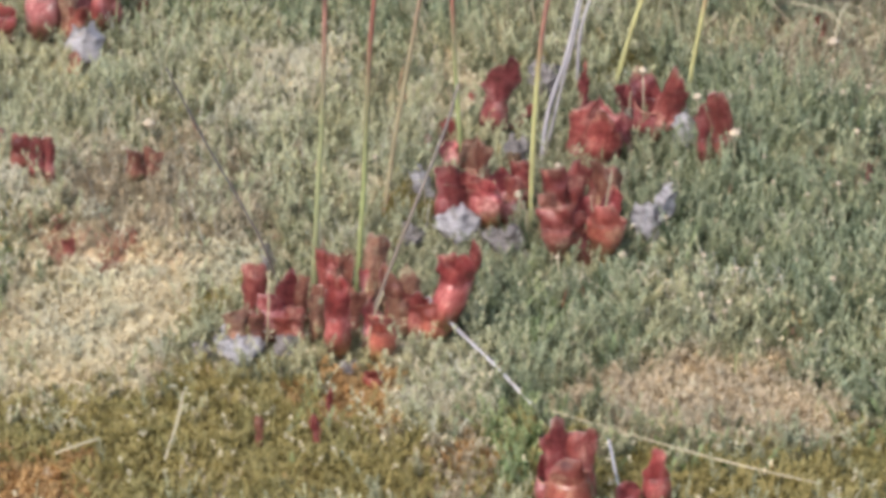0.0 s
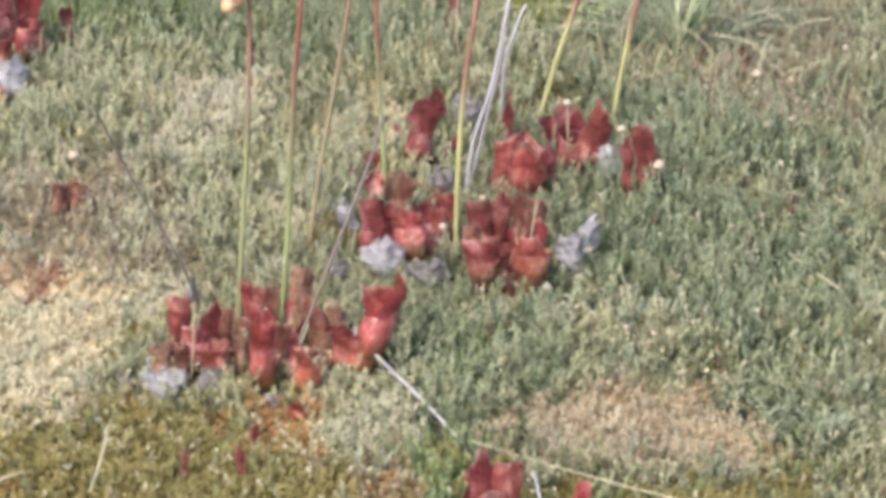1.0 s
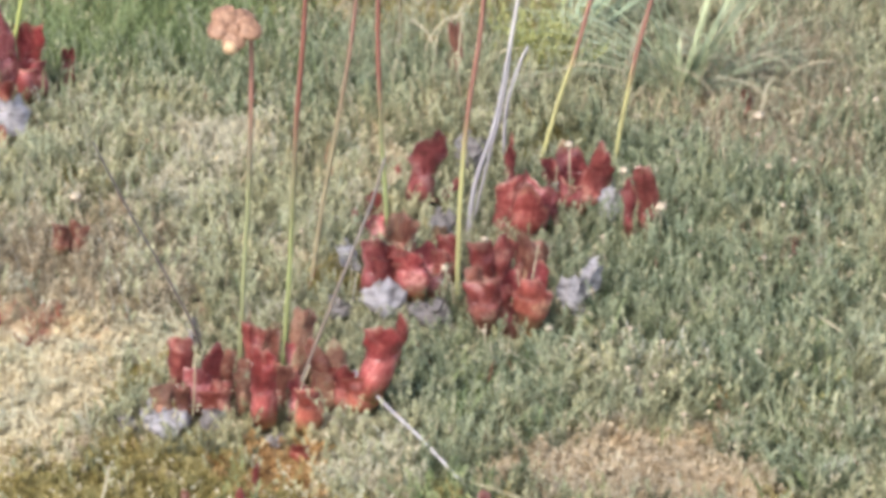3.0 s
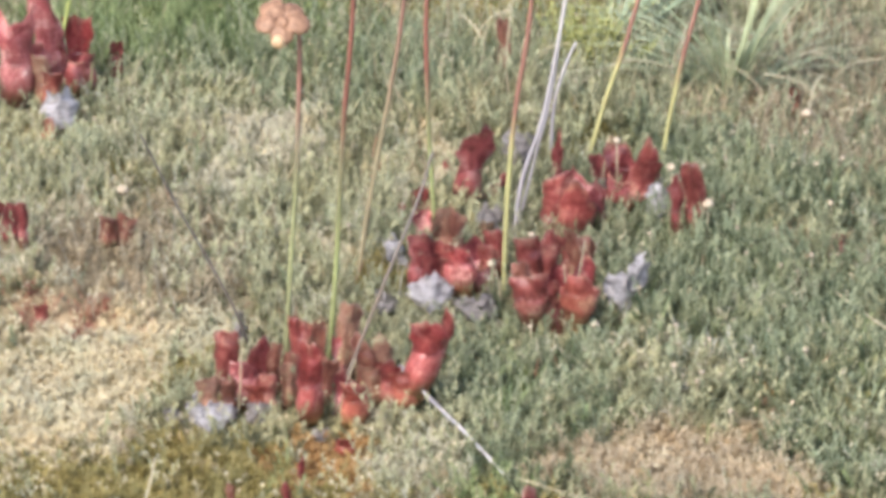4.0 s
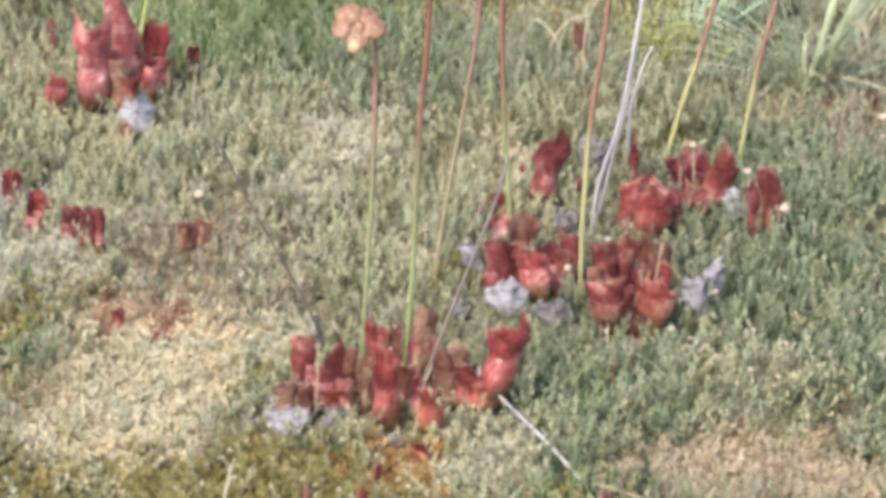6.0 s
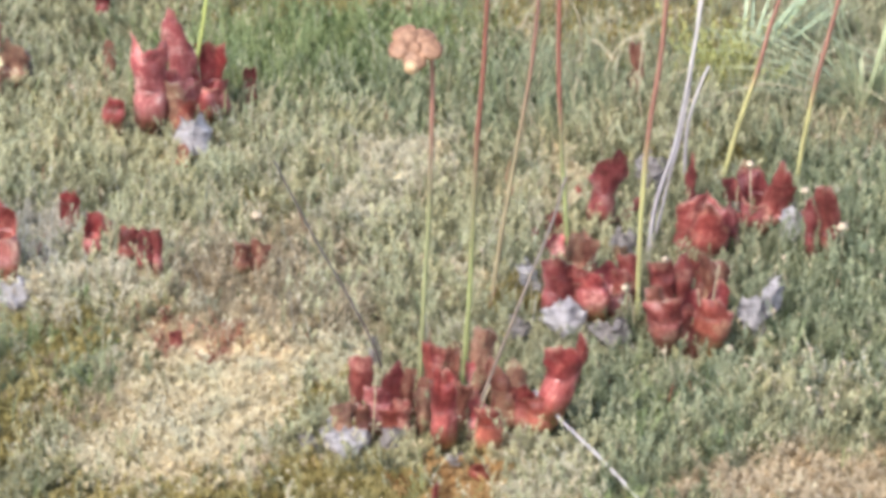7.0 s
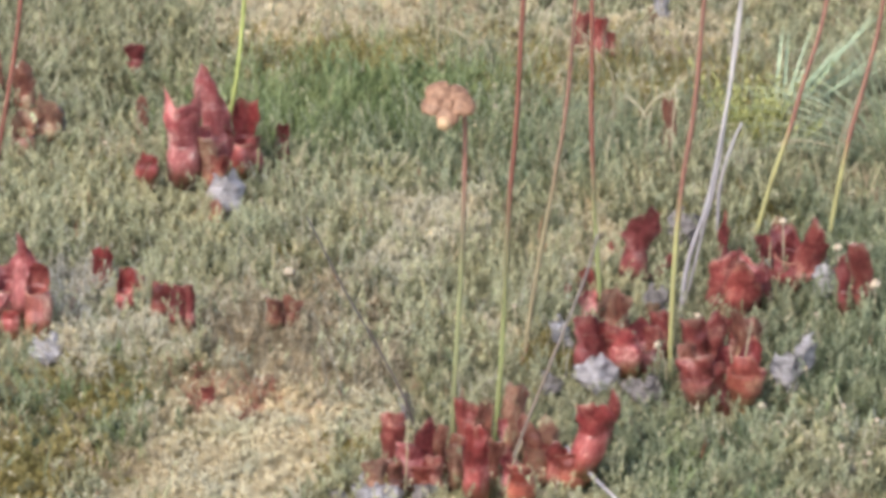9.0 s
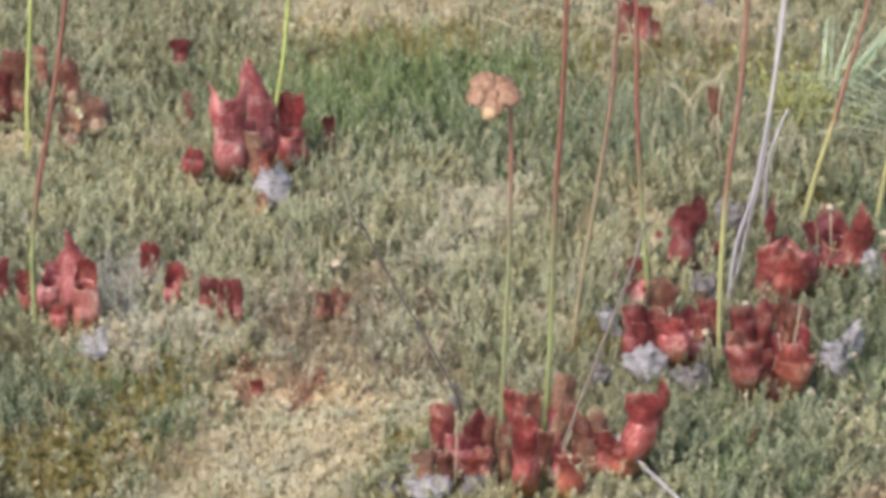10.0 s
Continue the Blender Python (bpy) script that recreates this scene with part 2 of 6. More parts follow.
m, n, l, b = material("peat_and_moss")
p = place(n)
big, fine = noise_of(n, l, 7.0, 6.0, 0.65, p), noise_of(n, l, 160.0, 6.0, 0.7, p)
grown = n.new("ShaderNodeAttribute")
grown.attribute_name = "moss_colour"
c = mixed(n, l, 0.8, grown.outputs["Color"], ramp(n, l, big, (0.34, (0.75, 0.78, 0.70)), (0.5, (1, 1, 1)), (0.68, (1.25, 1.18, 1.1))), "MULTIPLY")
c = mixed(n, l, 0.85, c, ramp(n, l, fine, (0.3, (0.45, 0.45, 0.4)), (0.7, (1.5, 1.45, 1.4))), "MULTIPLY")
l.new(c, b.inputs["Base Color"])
b.inputs["Roughness"].default_value = 0.9
relief(n, l, b, fine, 1.0, 0.006)
PEAT = m


# ---- lie of the bog ----
HUMMOCKS = []


def hummock(x, y, rx, ry, h):
    HUMMOCKS.append((x, y, rx, ry, h))


hummock(-0.50, 3.98, 0.24, 0.16, 0.030)
hummock(-0.06, 4.02, 0.14, 0.09, 0.016)
hummock(0.10, 4.50, 0.25, 0.16, 0.022)
hummock(0.45, 4.22, 0.20, 0.20, 0.022)
hummock(-0.20, 4.85, 0.18, 0.12, 0.026)
hummock(-0.62, 5.05, 0.22, 0.14, 0.026)
hummock(0.30, 3.72, 0.16, 0.07, 0.020)
hummock(-0.75, 4.35, 0.15, 0.12, 0.018)


def ground_z(x, y):
    """Height of the moss carpet, in metres."""
    z = 0.008 * math.sin(5.1 * x + 1.3) * math.sin(4.3 * y + 0.4)
    z += 0.005 * math.sin(13.0 * x + 2.0 * y) * math.sin(11.0 * y - 3.0 * x)
    z += 0.0022 * math.sin(31.0 * x + 1.1) * math.sin(27.0 * y + 7.0 * x)
    z += 0.0042 * math.sin(83.0 * x + 2.0 + 3.0 * math.sin(21.0 * y)) * math.sin(64.0 * y + 2.5 * math.sin(24.0 * x))
    for hx, hy, rx, ry, h in HUMMOCKS:
        q = ((x - hx) / rx) ** 2 + ((y - hy) / ry) ** 2
        if q < 9.0:
            z += h * math.exp(-q)
    return z


# ---- shaping helpers ----
def part(name, bm, mat, parent=None, label="", smooth=True):
    me = bpy.data.meshes.new(name)
    bm.to_mesh(me)
    bm.free()
    me.materials.append(mat)
    if smooth:
        me.polygons.foreach_set("use_smooth", [True] * len(me.polygons))
    ob = new(name, me)
    ob.parent = parent
    if label:
        tagged(ob, label)
    return ob


def loft(rings, bm=None, closed=True, v0=0.0, v1=1.0, cap_end=False):
    """Skin over rings of points, with u round and v along."""
    bm = bm or bmesh.new()
    uv = bm.loops.layers.uv.verify()
    vs = [[bm.verts.new(p) for p in r] for r in rings]
    k, top = len(rings[0]), len(rings) - 1
    for i in range(top):
        for j in range(k if closed else k - 1):
            j2 = (j + 1) % k
            f = bm.faces.new((vs[i][j], vs[i][j2], vs[i + 1][j2], vs[i + 1][j]))
            for loop, (uu, vv) in zip(f.loops, ((j, i), (j + 1, i), (j + 1, i + 1), (j, i + 1))):
                loop[uv].uv = (uu / k, v0 + (v1 - v0) * vv / top)
    if cap_end:
        for r in (vs[0], vs[-1][::-1]):
            f = bm.faces.new(r[::-1])
            for loop in f.loops:
                loop[uv].uv = (0.5, v0 if r is vs[0] else v1)
    return bm


def along(pts, step=8):
    """A smooth line through control points (Catmull-Rom)."""
    pts = [Vector(p) for p in pts]
    pts = [pts[0] * 2 - pts[1], *pts, pts[-1] * 2 - pts[-2]]
    line = []
    for a, b, c, d in zip(pts, pts[1:], pts[2:], pts[3:]):
        for i in range(step):
            t = i / step
            line.append(0.5 * ((2 * b) + (c - a) * t + (2 * a - 5 * b + 4 * c - d) * t * t + (3 * b - a - 3 * c + d) * t ** 3))
    return line + [pts[-2]]


def rod(line, r0, r1, sides=7, wob=0.0, rng=None):
    rings = []
    for i, p in enumerate(line):
        d = (line[min(i + 1, len(line) - 1)] - line[max(i - 1, 0)]).normalized()
        a = d.cross(Vector((0.31, 0.9, 0.11))).normalized()
        b = d.cross(a)
        r = r0 + (r1 - r0) * i / (len(line) - 1)
        if rng:
            r *= 1 + rng.uniform(-wob, wob)
        rings.append([p + (a * math.cos(6.2832 * k / sides) + b * math.sin(6.2832 * k / sides)) * r for k in range(sides)])
    return loft(rings, cap_end=True)


def smoothstep(a, b, x):
    t = min(max((x - a) / (b - a), 0), 1)
    return t * t * (3 - 2 * t)


def profile(s, knots):
    for (a, ra), (b, rb) in zip(knots, knots[1:]):
        if s <= b:
            t = (s - a) / (b - a)
            t = t * t * (3 - 2 * t)
            return ra + (rb - ra) * t
    return knots[-1][1]


# ---- the ground: one sheet, fine where the camera looks, out to the horizon ----
def axis(lo, hi, step, far):
    mid = list(np.arange(lo, hi, step))
    out, left, right, s = [], lo, mid[-1], step
    while right < far:
        s *= 1.35
        right, left = right + s, left - s
        mid.append(right)
        out.append(left)
    return out[::-1] + mid


gx, gy = axis(-1.15, 1.0, 0.0085, 1500), axis(2.9, 5.9, 0.0085, 1500)
bm = bmesh.new()
grng = random.Random(5)
near = lambda x, y: -1.3 < x < 1.2 and 2.6 < y < 6.2
rows = [[bm.verts.new((x, y, ground_z(x, y) + (grng.uniform(-0.0025, 0.0025) if near(x, y) else 0))) for x in gx] for y in gy]
for ra, rb in zip(rows, rows[1:]):
    for i in range(len(gx) - 1):
        bm.faces.new((ra[i], ra[i + 1], rb[i + 1], rb[i]))
ground = tagged(part("ground", bm, PEAT), "uneven peat bog ground under low moss", "ground", kind="structure")

# ---- pitcher plants ----
CLEAR = []   # round places kept low in the moss: x, y, radius
BELLIED = [(0, 0.24), (0.12, 0.50), (0.32, 0.90), (0.52, 1.0), (0.74, 0.98), (0.91, 0.89), (1.0, 0.84)]
URN = [(0, 0.20), (0.18, 0.42), (0.44, 0.76), (0.68, 0.98), (0.86, 0.95), (1.0, 0.80)]
TRUMPET = [(0, 0.22), (0.22, 0.24), (0.48, 0.68), (0.75, 0.92), (0.92, 0.99), (1.0, 0.95)]


def plant(x, y, label):
    e = new("pitcher_plant")
    e.location = (x, y, ground_z(x, y))
    return tagged(e, label, "pitcher plant", "pitcher plants in the bog")


def pitcher(parent, x, y, h, w, lean, face, skin, hood, hw=1.0, top="square", tip=0.0, point=0.0, form="bellied"):
    """One pitcher leaf: a bellied jug with a narrow neck, a rolled lip round its mouth, a wing down its front, and an upright hood behind the mouth.
    face: 0 turns the mouth to the south, 180 to the north. hood: the hood's share of the height; hw: its width beside the belly's;
    top: the outline of its upper edge; tip: where along that edge it rises, from -1 to 1; point: how far it narrows upwards."""
    if hood < 0.32:                                            # a low hood folds over the mouth
        hw, point = min(hw, 0.92), max(point, 0.20)
    prng = random.Random(round(x * 1000) * 131 + round(y * 1000))
    CLEAR.append((x, y, max(w * 0.62, 0.011)))
    base = Vector((x, y, ground_z(x, y) - 0.010)) - parent.location
    h += 0.010
    turn = radians(face + prng.uniform(-9, 9))
    front = Vector((math.sin(turn), -math.cos(turn), 0))       # towards the mouth
    side, up = Vector((0, 0, 1)).cross(front), Vector((0, 0, 1))
    tube, r = h * (1 - hood), w * 0.5
    knots = TRUMPET if form == "trumpet" else URN if hood < 0.32 and h < 0.085 else BELLIED
    foot = prng.uniform(0.10, 0.30) * tube                     # the foot creeps forward before the jug stands up
    o, grain = Vector((prng.uniform(0, 90), prng.uniform(0, 90), prng.uniform(0, 90))), 0.7 / w
    crook = prng.uniform(-0.06, 0.06) * h

    def worn(p, much=1.0):
        q = (p - base) * grain + o
        return p + noise.noise_vector(q) * 0.13 * w * much + noise.noise_vector(q * 2.6) * 0.06 * w * much

    def spine(s):
        zf = s * (1 - hood)
        shift = lean * (1 - (1 - min(zf, 1)) ** 1.7) + crook * math.sin(3.1 * zf)
        return base + Vector((shift, 0, 0)) + front * foot * (1 - s) ** 2 + up * tube * s

    k = 24
    squash = prng.uniform(0.84, 0.98)

    def ring(s, share, dip):
        c, q = spine(s), profile(s, knots) * r * share
        pts = []
        for j in range(k):
            a = 6.2832 * j / k
            rr = q * (1 + 0.035 * math.sin(5 * a + o.x + 2.0 * s) + 0.02 * math.sin(11 * a + o.y))
            flat = squash + (1 - squash) * smoothstep(0.8, 1, s)
            pts.append(worn(c + (front * math.cos(a) * flat + side * math.sin(a)) * rr - up * dip * q * (0.5 + 0.5 * math.cos(a))))
        return pts

    rings = [ring(i / 20, 1.0, 0.24 * smoothstep(0.80, 1, i / 20)) for i in range(21)]
    inner = [ring(s, 0.88, 0.24) for s in (0.985, 0.94, 0.84, 0.70, 0.52)]
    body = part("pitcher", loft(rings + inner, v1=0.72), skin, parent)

    # hood: clasps the back of the neck, rises behind the mouth and opens into a waved sheet
    nu, nv, hh = 20, 14, h * hood
    neck, wide = profile(1.0, knots) * r, hw * r * prng.uniform(0.96, 1.04)
    opened, recline, wave = radians(prng.uniform(48, 72)), prng.uniform(-0.12, 0.14), prng.uniform(0, 6)
    notch = prng.choice((0.0, 0.0, 0.03, 0.09))
    sheet = []
    for i in range(nv + 1):
        v = -0.10 + 1.10 * i / nv
        u = max(v, 0)
        half = neck * 1.04 + (wide - neck * 1.04) * smoothstep(0.05, 0.55, u)
        half *= 1 - point * smoothstep(0.30, 1.0, u) * 0.85 - 0.06 * math.sin(math.pi * min(u * 2.5, 1))
        arc = radians(98) + (opened - radians(98)) * smoothstep(0.0, 0.6, u)
        rad = half / math.sin(min(arc, radians(90)))
        zf = 1 - hood + hood * u
        mid = base + Vector((lean * (1 - (1 - min(zf, 1)) ** 1.7) + crook * math.sin(3.1 * zf), 0, 0)) + up * (tube + hh * v)
        mid += -front * neck * 1.03 - front * recline * hh * u * u
        row = []
        for j in range(nu + 1):
            t = 2 * j / nu - 1
            edge = 1 - 0.22 * abs(t) ** 4
            if top == "peak":
                edge = 1.06 - 0.50 * min(abs(t - tip) / (1 + abs(tip)) * 1.25, 1) ** 1.25
            elif top == "slant":
                edge = 0.88 + 0.20 * t * (1 if tip > 0 else -1) - 0.10 * abs(t) ** 5
            elif top == "horns":
                edge = 0.84 + 0.22 * abs(t) ** 2.2 + 0.05 * tip * t
            elif hood < 0.3:
                edge = 1 - 0.45 * abs(t) ** 2.5
            edge -= notch * math.exp(-((t - 0.15 * math.sin(wave)) / 0.16) ** 2)
            q = rad * (1 + u * u * (0.07 * math.sin(5 * t + wave) + 0.035 * math.sin(13 * t + o.y)))
            p = mid + front * (rad - q * math.cos(t * arc)) + side * q * math.sin(t * arc)
            p += up * (hh * u * (edge - 1) + 0.03 * hh * math.sin(7 * t + wave) * u * u)
            ragged = noise.noise_vector((p - base) * 2.6 / w + o) * 0.12 * w * u
            row.append(worn(p, 0.8 + 0.6 * u) + ragged)
        sheet.append(row)
    bmh = loft(sheet, closed=False, v0=0.62)
    bmesh.ops.solidify(bmh, geom=bmh.faces[:], thickness=0.0009)
    part("hood", bmh, skin, body)

    # lip: a rolled rim round the front of the mouth
    c = spine(1.0)
    rim = []
    for j in range(17):
        a = radians(-105 + 210 * j / 16)
        rim.append(worn(c + (front * math.cos(a) + side * math.sin(a)) * neck * 1.02 - up * 0.24 * neck * (0.5 + 0.5 * math.cos(a))))
    part("lip", rod(rim, 0.0011, 0.0011, 6), LIP, body, "tan rolled lip")

    # wing: a thin keel down the mouth side
    keel = []
    for i in range(12):
        s = 0.05 + 0.9 * i / 11
        p = spine(s) + front * profile(s, knots) * r * 0.94 * squash
        out = front * w * 0.16 * math.sin(math.pi * (i + 0.6) / 12.2) + side * 0.002 * math.sin(9 * s + wave)
        keel.append([worn(p - side * 0.0008), worn(p + out), worn(p + side * 0.0008)])
    part("wing", loft(keel, closed=False, v1=0.68), skin, body)
    return body


# ---- flowers and stems ----
frng = random.Random(23)


def flower(x, y, pts, headed, label):
    """A flower stalk rising from the moss; headed: with its dried flower in view, nodding at the top."""
    e = new("pitcher_flower" if headed else "flower_stalk")
    z = ground_z(x, y)
    e.location = (x, y, z)
    tagged(e, label, "flower" if headed else "stalk", "pitcher flower stalks")
    dry, green = "dry" in label and not headed, label.startswith("tall yellow")
    sway = frng.uniform(-0.02, 0.02)
    line = along([(px, sway * (pz / 0.4) ** 2, pz) for px, pz in pts], 10)
    skin = SCAPE_DRY if dry else SCAPE_GREEN if green else SCAPE if headed else SCAPE_YELLOW if "yellow green below" in label else SCAPE_LOW
    if headed:
        top = line[-1]
        hook = [top + Vector((0.0, -0.002, 0.006)), top + Vector((-0.006, -0.006, 0.010)), top + Vector((-0.012, -0.010, 0.006))]
        line = line + hook
    part("stalk", rod(line, 0.0030, 0.0026 if not dry else 0.0020, 8, 0.06, frng), skin, e)
    if not headed:
        return e
    hub = line[-1] + Vector((-0.004, -0.002, 0.002))
    bmo = bmesh.new()
    bmesh.ops.create_icosphere(bmo, subdivisions=3, radius=0.0080)
    for v in bmo.verts:
        v.co = v.co * (1 + 0.10 * math.sin(5 * math.atan2(v.co.y, v.co.x))) + hub + Vector((0, -0.004, -0.002))
    part("ovary", bmo, SEPAL, e)
    for k in range(5):
        bms = bmesh.new()
        bmesh.ops.create_uvsphere(bms, u_segments=14, v_segments=10, radius=1.0)
        big = frng.uniform(0.9, 1.12)
        for v in bms.verts:
            t = (v.co.x + 1) / 2
            q = Vector((v.co.x * 0.0135 + 0.0150, v.co.y * 0.0135 * (0.75 + 0.4 * t), v.co.z * 0.0062)) * big
            q.z += -0.007 * t * t + 0.0040 * noise.noise(q * 190 + Vector((k * 5, 0, 0))) + 0.0012 * math.cos(9 * v.co.y)
            v.co = q
        bms.transform(Matrix.Translation(hub) @ pose(0, 0, 0, 30, 0, 0) @ pose(0, 0, 0, 0, 0, 72 * k + 54) @ pose(0, 0, 0, 0, frng.uniform(-20, 4), 0))
        part("sepal", bms, SEPAL, e)
    bmu = bmesh.new()
    bmesh.ops.create_uvsphere(bmu, u_segments=15, v_segments=8, radius=0.0085)
    for v in bmu.verts:
        a = math.atan2(v.co.y, v.co.x)
        v.co = Vector((v.co.x * (1 + 0.12 * math.cos(5 * a)), v.co.y * (1 + 0.12 * math.cos(5 * a)), v.co.z * 0.9)) + hub + Vector((-0.003, -0.018, -0.016))
    part("style_umbrella", bmu, CREAM_PART, e, "pale cream umbrella-shaped style")
    return e


def dry_stem(x, y, pts, r, skin, label):
    z = ground_z(x, y)
    sway = frng.uniform(-0.015, 0.015)
    line = along([(px, sway * i, pz) for i, (px, pz) in enumerate(pts)], 8)
    ob = part("dry_stem", rod(line, r * 0.95, r * 0.7, 6, 0.12, frng), skin)
    ob.location = (x, y, z)
    return tagged(ob, label, "stem", "dry stems")


def fallen_stem(pts, r, skin, label):
    x0, y0, _ = pts[0]
    z0 = ground_z(x0, y0)
    line = along([(x - x0, y - y0, ground_z(x, y) + h - z0) for x, y, h in pts], 8)
    ob = part("fallen_stem", rod(line, r * 0.95, r * 0.75, 6, 0.12, frng), skin)
    ob.location = (x0, y0, z0)
    return tagged(ob, label, "stem", "fallen stems")


lrng = random.Random(78)


def dead_leaf(x, y, w, h, skin, up, yaw, label, crumple=1.0):
    """A collapsed, crumpled pitcher leaf. up: how steeply it stands."""
    CLEAR.append((x, y, w * 0.5))
    o, nu, nv = Vector((lrng.uniform(0, 50), lrng.uniform(0, 50), 0)), 20, 16
    w, h = w * 0.88, h * 0.88
    size, sheet = max(w, h), []
    rise = h / math.sin(radians(24 + 60 * up)) if up < 0.8 else h
    for i in range(nv + 1):
        v = i / nv
        row = []
        for j in range(nu + 1):
            t = 2 * j / nu - 1
            edge = (0.25 + 0.75 * math.sin(math.pi * (0.10 + 0.84 * v)) ** 0.6) * (1 + 0.34 * noise.noise(o + Vector((v * 6.5, math.copysign(2, t), 0))))
            p = Vector((t * w * 0.5 * edge, -0.42 * w * (1 - t * t), v))
            crump = crumple * (noise.noise_vector(o + Vector((t * 1.6, v * 2.2, 0))) * 0.16 * size + noise.noise_vector(o + Vector((t * 3.4, v * 4.2, 3))) * 0.08 * size)
            tilt = radians(20 + 65 * up)
            p = Vector((p.x, p.y + v * rise * math.cos(tilt), v * rise * math.sin(tilt) * (1 + 0.12 * noise.noise(o + Vector((t * 3, 9, 0)))) + 0.03 * size * math.sin(7 * t + 5 * v + o.x)))
            row.append(p + crump)
        sheet.append(row)
    bm = loft(sheet, closed=False)
    bmesh.ops.solidify(bm, geom=bm.faces[:], thickness=0.0012)
    bm.transform(pose(0, 0, 0, 0, 0, yaw * 0.6) @ pose(0, 0, 0, 0, -yaw * 0.4, 0))
    ob = part("dead_leaf", bm, skin)
    ob.location = (x, y, ground_z(x, y) + 0.004)
    return tagged(ob, label, "dead leaf", "dead pitcher leaves")


def sedge_tuft(x, y, sheaves, skin, seed, label):
    """A tuft of grooved blades. Each sheaf: how many, bearing (0 is east) and its spread, lean from upright and its spread, length, width, droop."""
    e = new("sedge_tuft")
    e.location = (x, y, ground_z(x, y))
    tagged(e, label, "sedge", "sedge tufts")
    rng = random.Random(seed)
    for count, bearing, fan, lean, loose, length, wide, droop in sheaves:
        for _ in range(count):
            a, b = radians(bearing + rng.uniform(-fan, fan)), radians(lean + rng.uniform(-loose, loose))
            L, d, curl = length * rng.uniform(0.75, 1.15), droop * rng.uniform(0.5, 1.3), rng.uniform(-0.05, 0.05)
            way, across = Vector((math.cos(a), math.sin(a), 0)), Vector((-math.sin(a), math.cos(a), 0))
            foot, wd = Vector((rng.uniform(-0.010, 0.010), rng.uniform(-0.012, 0.012), -0.006)), wide * rng.uniform(0.7, 1.15)
            sheet = []
            for i in range(13):
                u = i / 12
                p = foot + way * L * (math.sin(b) * u + 0.45 * d * u ** 2.2) + across * L * curl * u * u + Vector((0, 0, L * (math.cos(b) * u - 0.55 * d * u ** 2.6)))
                half = wd * 0.5 * (1 - 0.9 * u ** 2.5) * (0.6 + 0.4 * min(u * 5, 1))
                sheet.append([p - across * half, p - Vector((0, 0, 0.25 * half)), p + across * half])
            part("blade", loft(sheet, closed=False), skin, e)
    return e


def pale_bud(x, y, r, tall=0):
    bm = bmesh.new()
    bmesh.ops.create_icosphere(bm, subdivisions=2, radius=r)
    o = Vector((x * 31, y * 17, 0))
    for v in bm.verts:
        v.co *= 1 + 0.25 * noise.noise(o + v.co * 300)
        v.co.z *= 0.8
    e = new("bud")
    e.location = (x, y, ground_z(x, y))
    tall = tall or 0.018 + 0.018 * ((x * 977 + y * 613) % 1)
    part("bud_head", bm, BUD, e).location = (0, 0, tall)
    part("bud_stem", rod([Vector((0, 0, -0.006)), Vector((0.002, 0.001, tall * 0.5)), Vector((0, 0, tall))], 0.0008, 0.0007, 5), STRAW, e)
    return tagged(e, "small pale bud on a thin stem in moss", "bud", "pale buds")


# ---- the plants, clump by clump ----
front_clump = plant(-0.126, 3.701, "clump of red hooded pitcher leaves among pale moss")
pitcher(front_clump, -0.224, 3.707, 0.084, 0.024, 0.000, 175, RED, 0.56, hw=1.05, top="square")
pitcher(front_clump, -0.179, 3.716, 0.072, 0.022, -0.012, 195, DARK, 0.62, hw=1.05, top="peak", tip=-0.3)
pitcher(front_clump, -0.171, 3.710, 0.065, 0.015, 0.000, 160, BROWN, 0.50, top="square")
pitcher(front_clump, -0.199, 3.677, 0.062, 0.028, -0.002, 170, PINK, 0.24, top="square")
pitcher(front_clump, -0.187, 3.666, 0.046, 0.025, -0.001, 190, ORANGE, 0.34)
pitcher(front_clump, -0.133, 3.640, 0.107, 0.031, 0.001, 180, BRIGHT, 0.42, hw=0.86, top="square")
pitcher(front_clump, -0.146, 3.731, 0.090, 0.025, 0.002, 185, RED, 0.46, hw=1.25, top="slant", tip=0.8)
pitcher(front_clump, -0.124, 3.722, 0.078, 0.018, -0.001, 20, BROWN, 0.45, top="square")
pitcher(front_clump, -0.155, 3.712, 0.055, 0.015, 0.000, 170, BROWN, 0.45)
pitcher(front_clump, -0.098, 3.733, 0.078, 0.014, 0.001, 180, PALE, 0.55, top="peak")
pitcher(front_clump, -0.094, 3.748, 0.103, 0.024, 0.002, 170, PALE, 0.50, hw=1.1, top="square")
pitcher(front_clump, -0.107, 3.730, 0.062, 0.014, 0.000, 20, PINK, 0.40)
pitcher(front_clump, -0.052, 3.728, 0.075, 0.025, -0.007, 175, PALE, 0.42, hw=0.9, top="peak", tip=0.2)
pitcher(front_clump, -0.077, 3.718, 0.075, 0.021, -0.002, 180, BROWN, 0.50, hw=1.1, top="peak", tip=0.4)
pitcher(front_clump, -0.065, 3.720, 0.046, 0.020, -0.003, 190, ORANGE, 0.30)
pitcher(front_clump, -0.089, 3.642, 0.056, 0.029, 0.005, 175, ORANGE, 0.34, hw=0.8)
pitcher(front_clump, -0.035, 3.689, 0.109, 0.039, 0.023, 182, BRIGHT, 0.32, hw=0.98, top="square")
pitcher(front_clump, -0.031, 3.685, 0.046, 0.028, -0.004, 170, ORANGE, 0.36)
pitcher(front_clump, -0.003, 3.784, 0.079, 0.013, 0.016, 180, RED, 0.50, top="peak", tip=0.5)
pitcher(front_clump, -0.217, 3.669, 0.040, 0.019, -0.003, 180, BROWN, 0.40, top="peak", tip=-0.4)
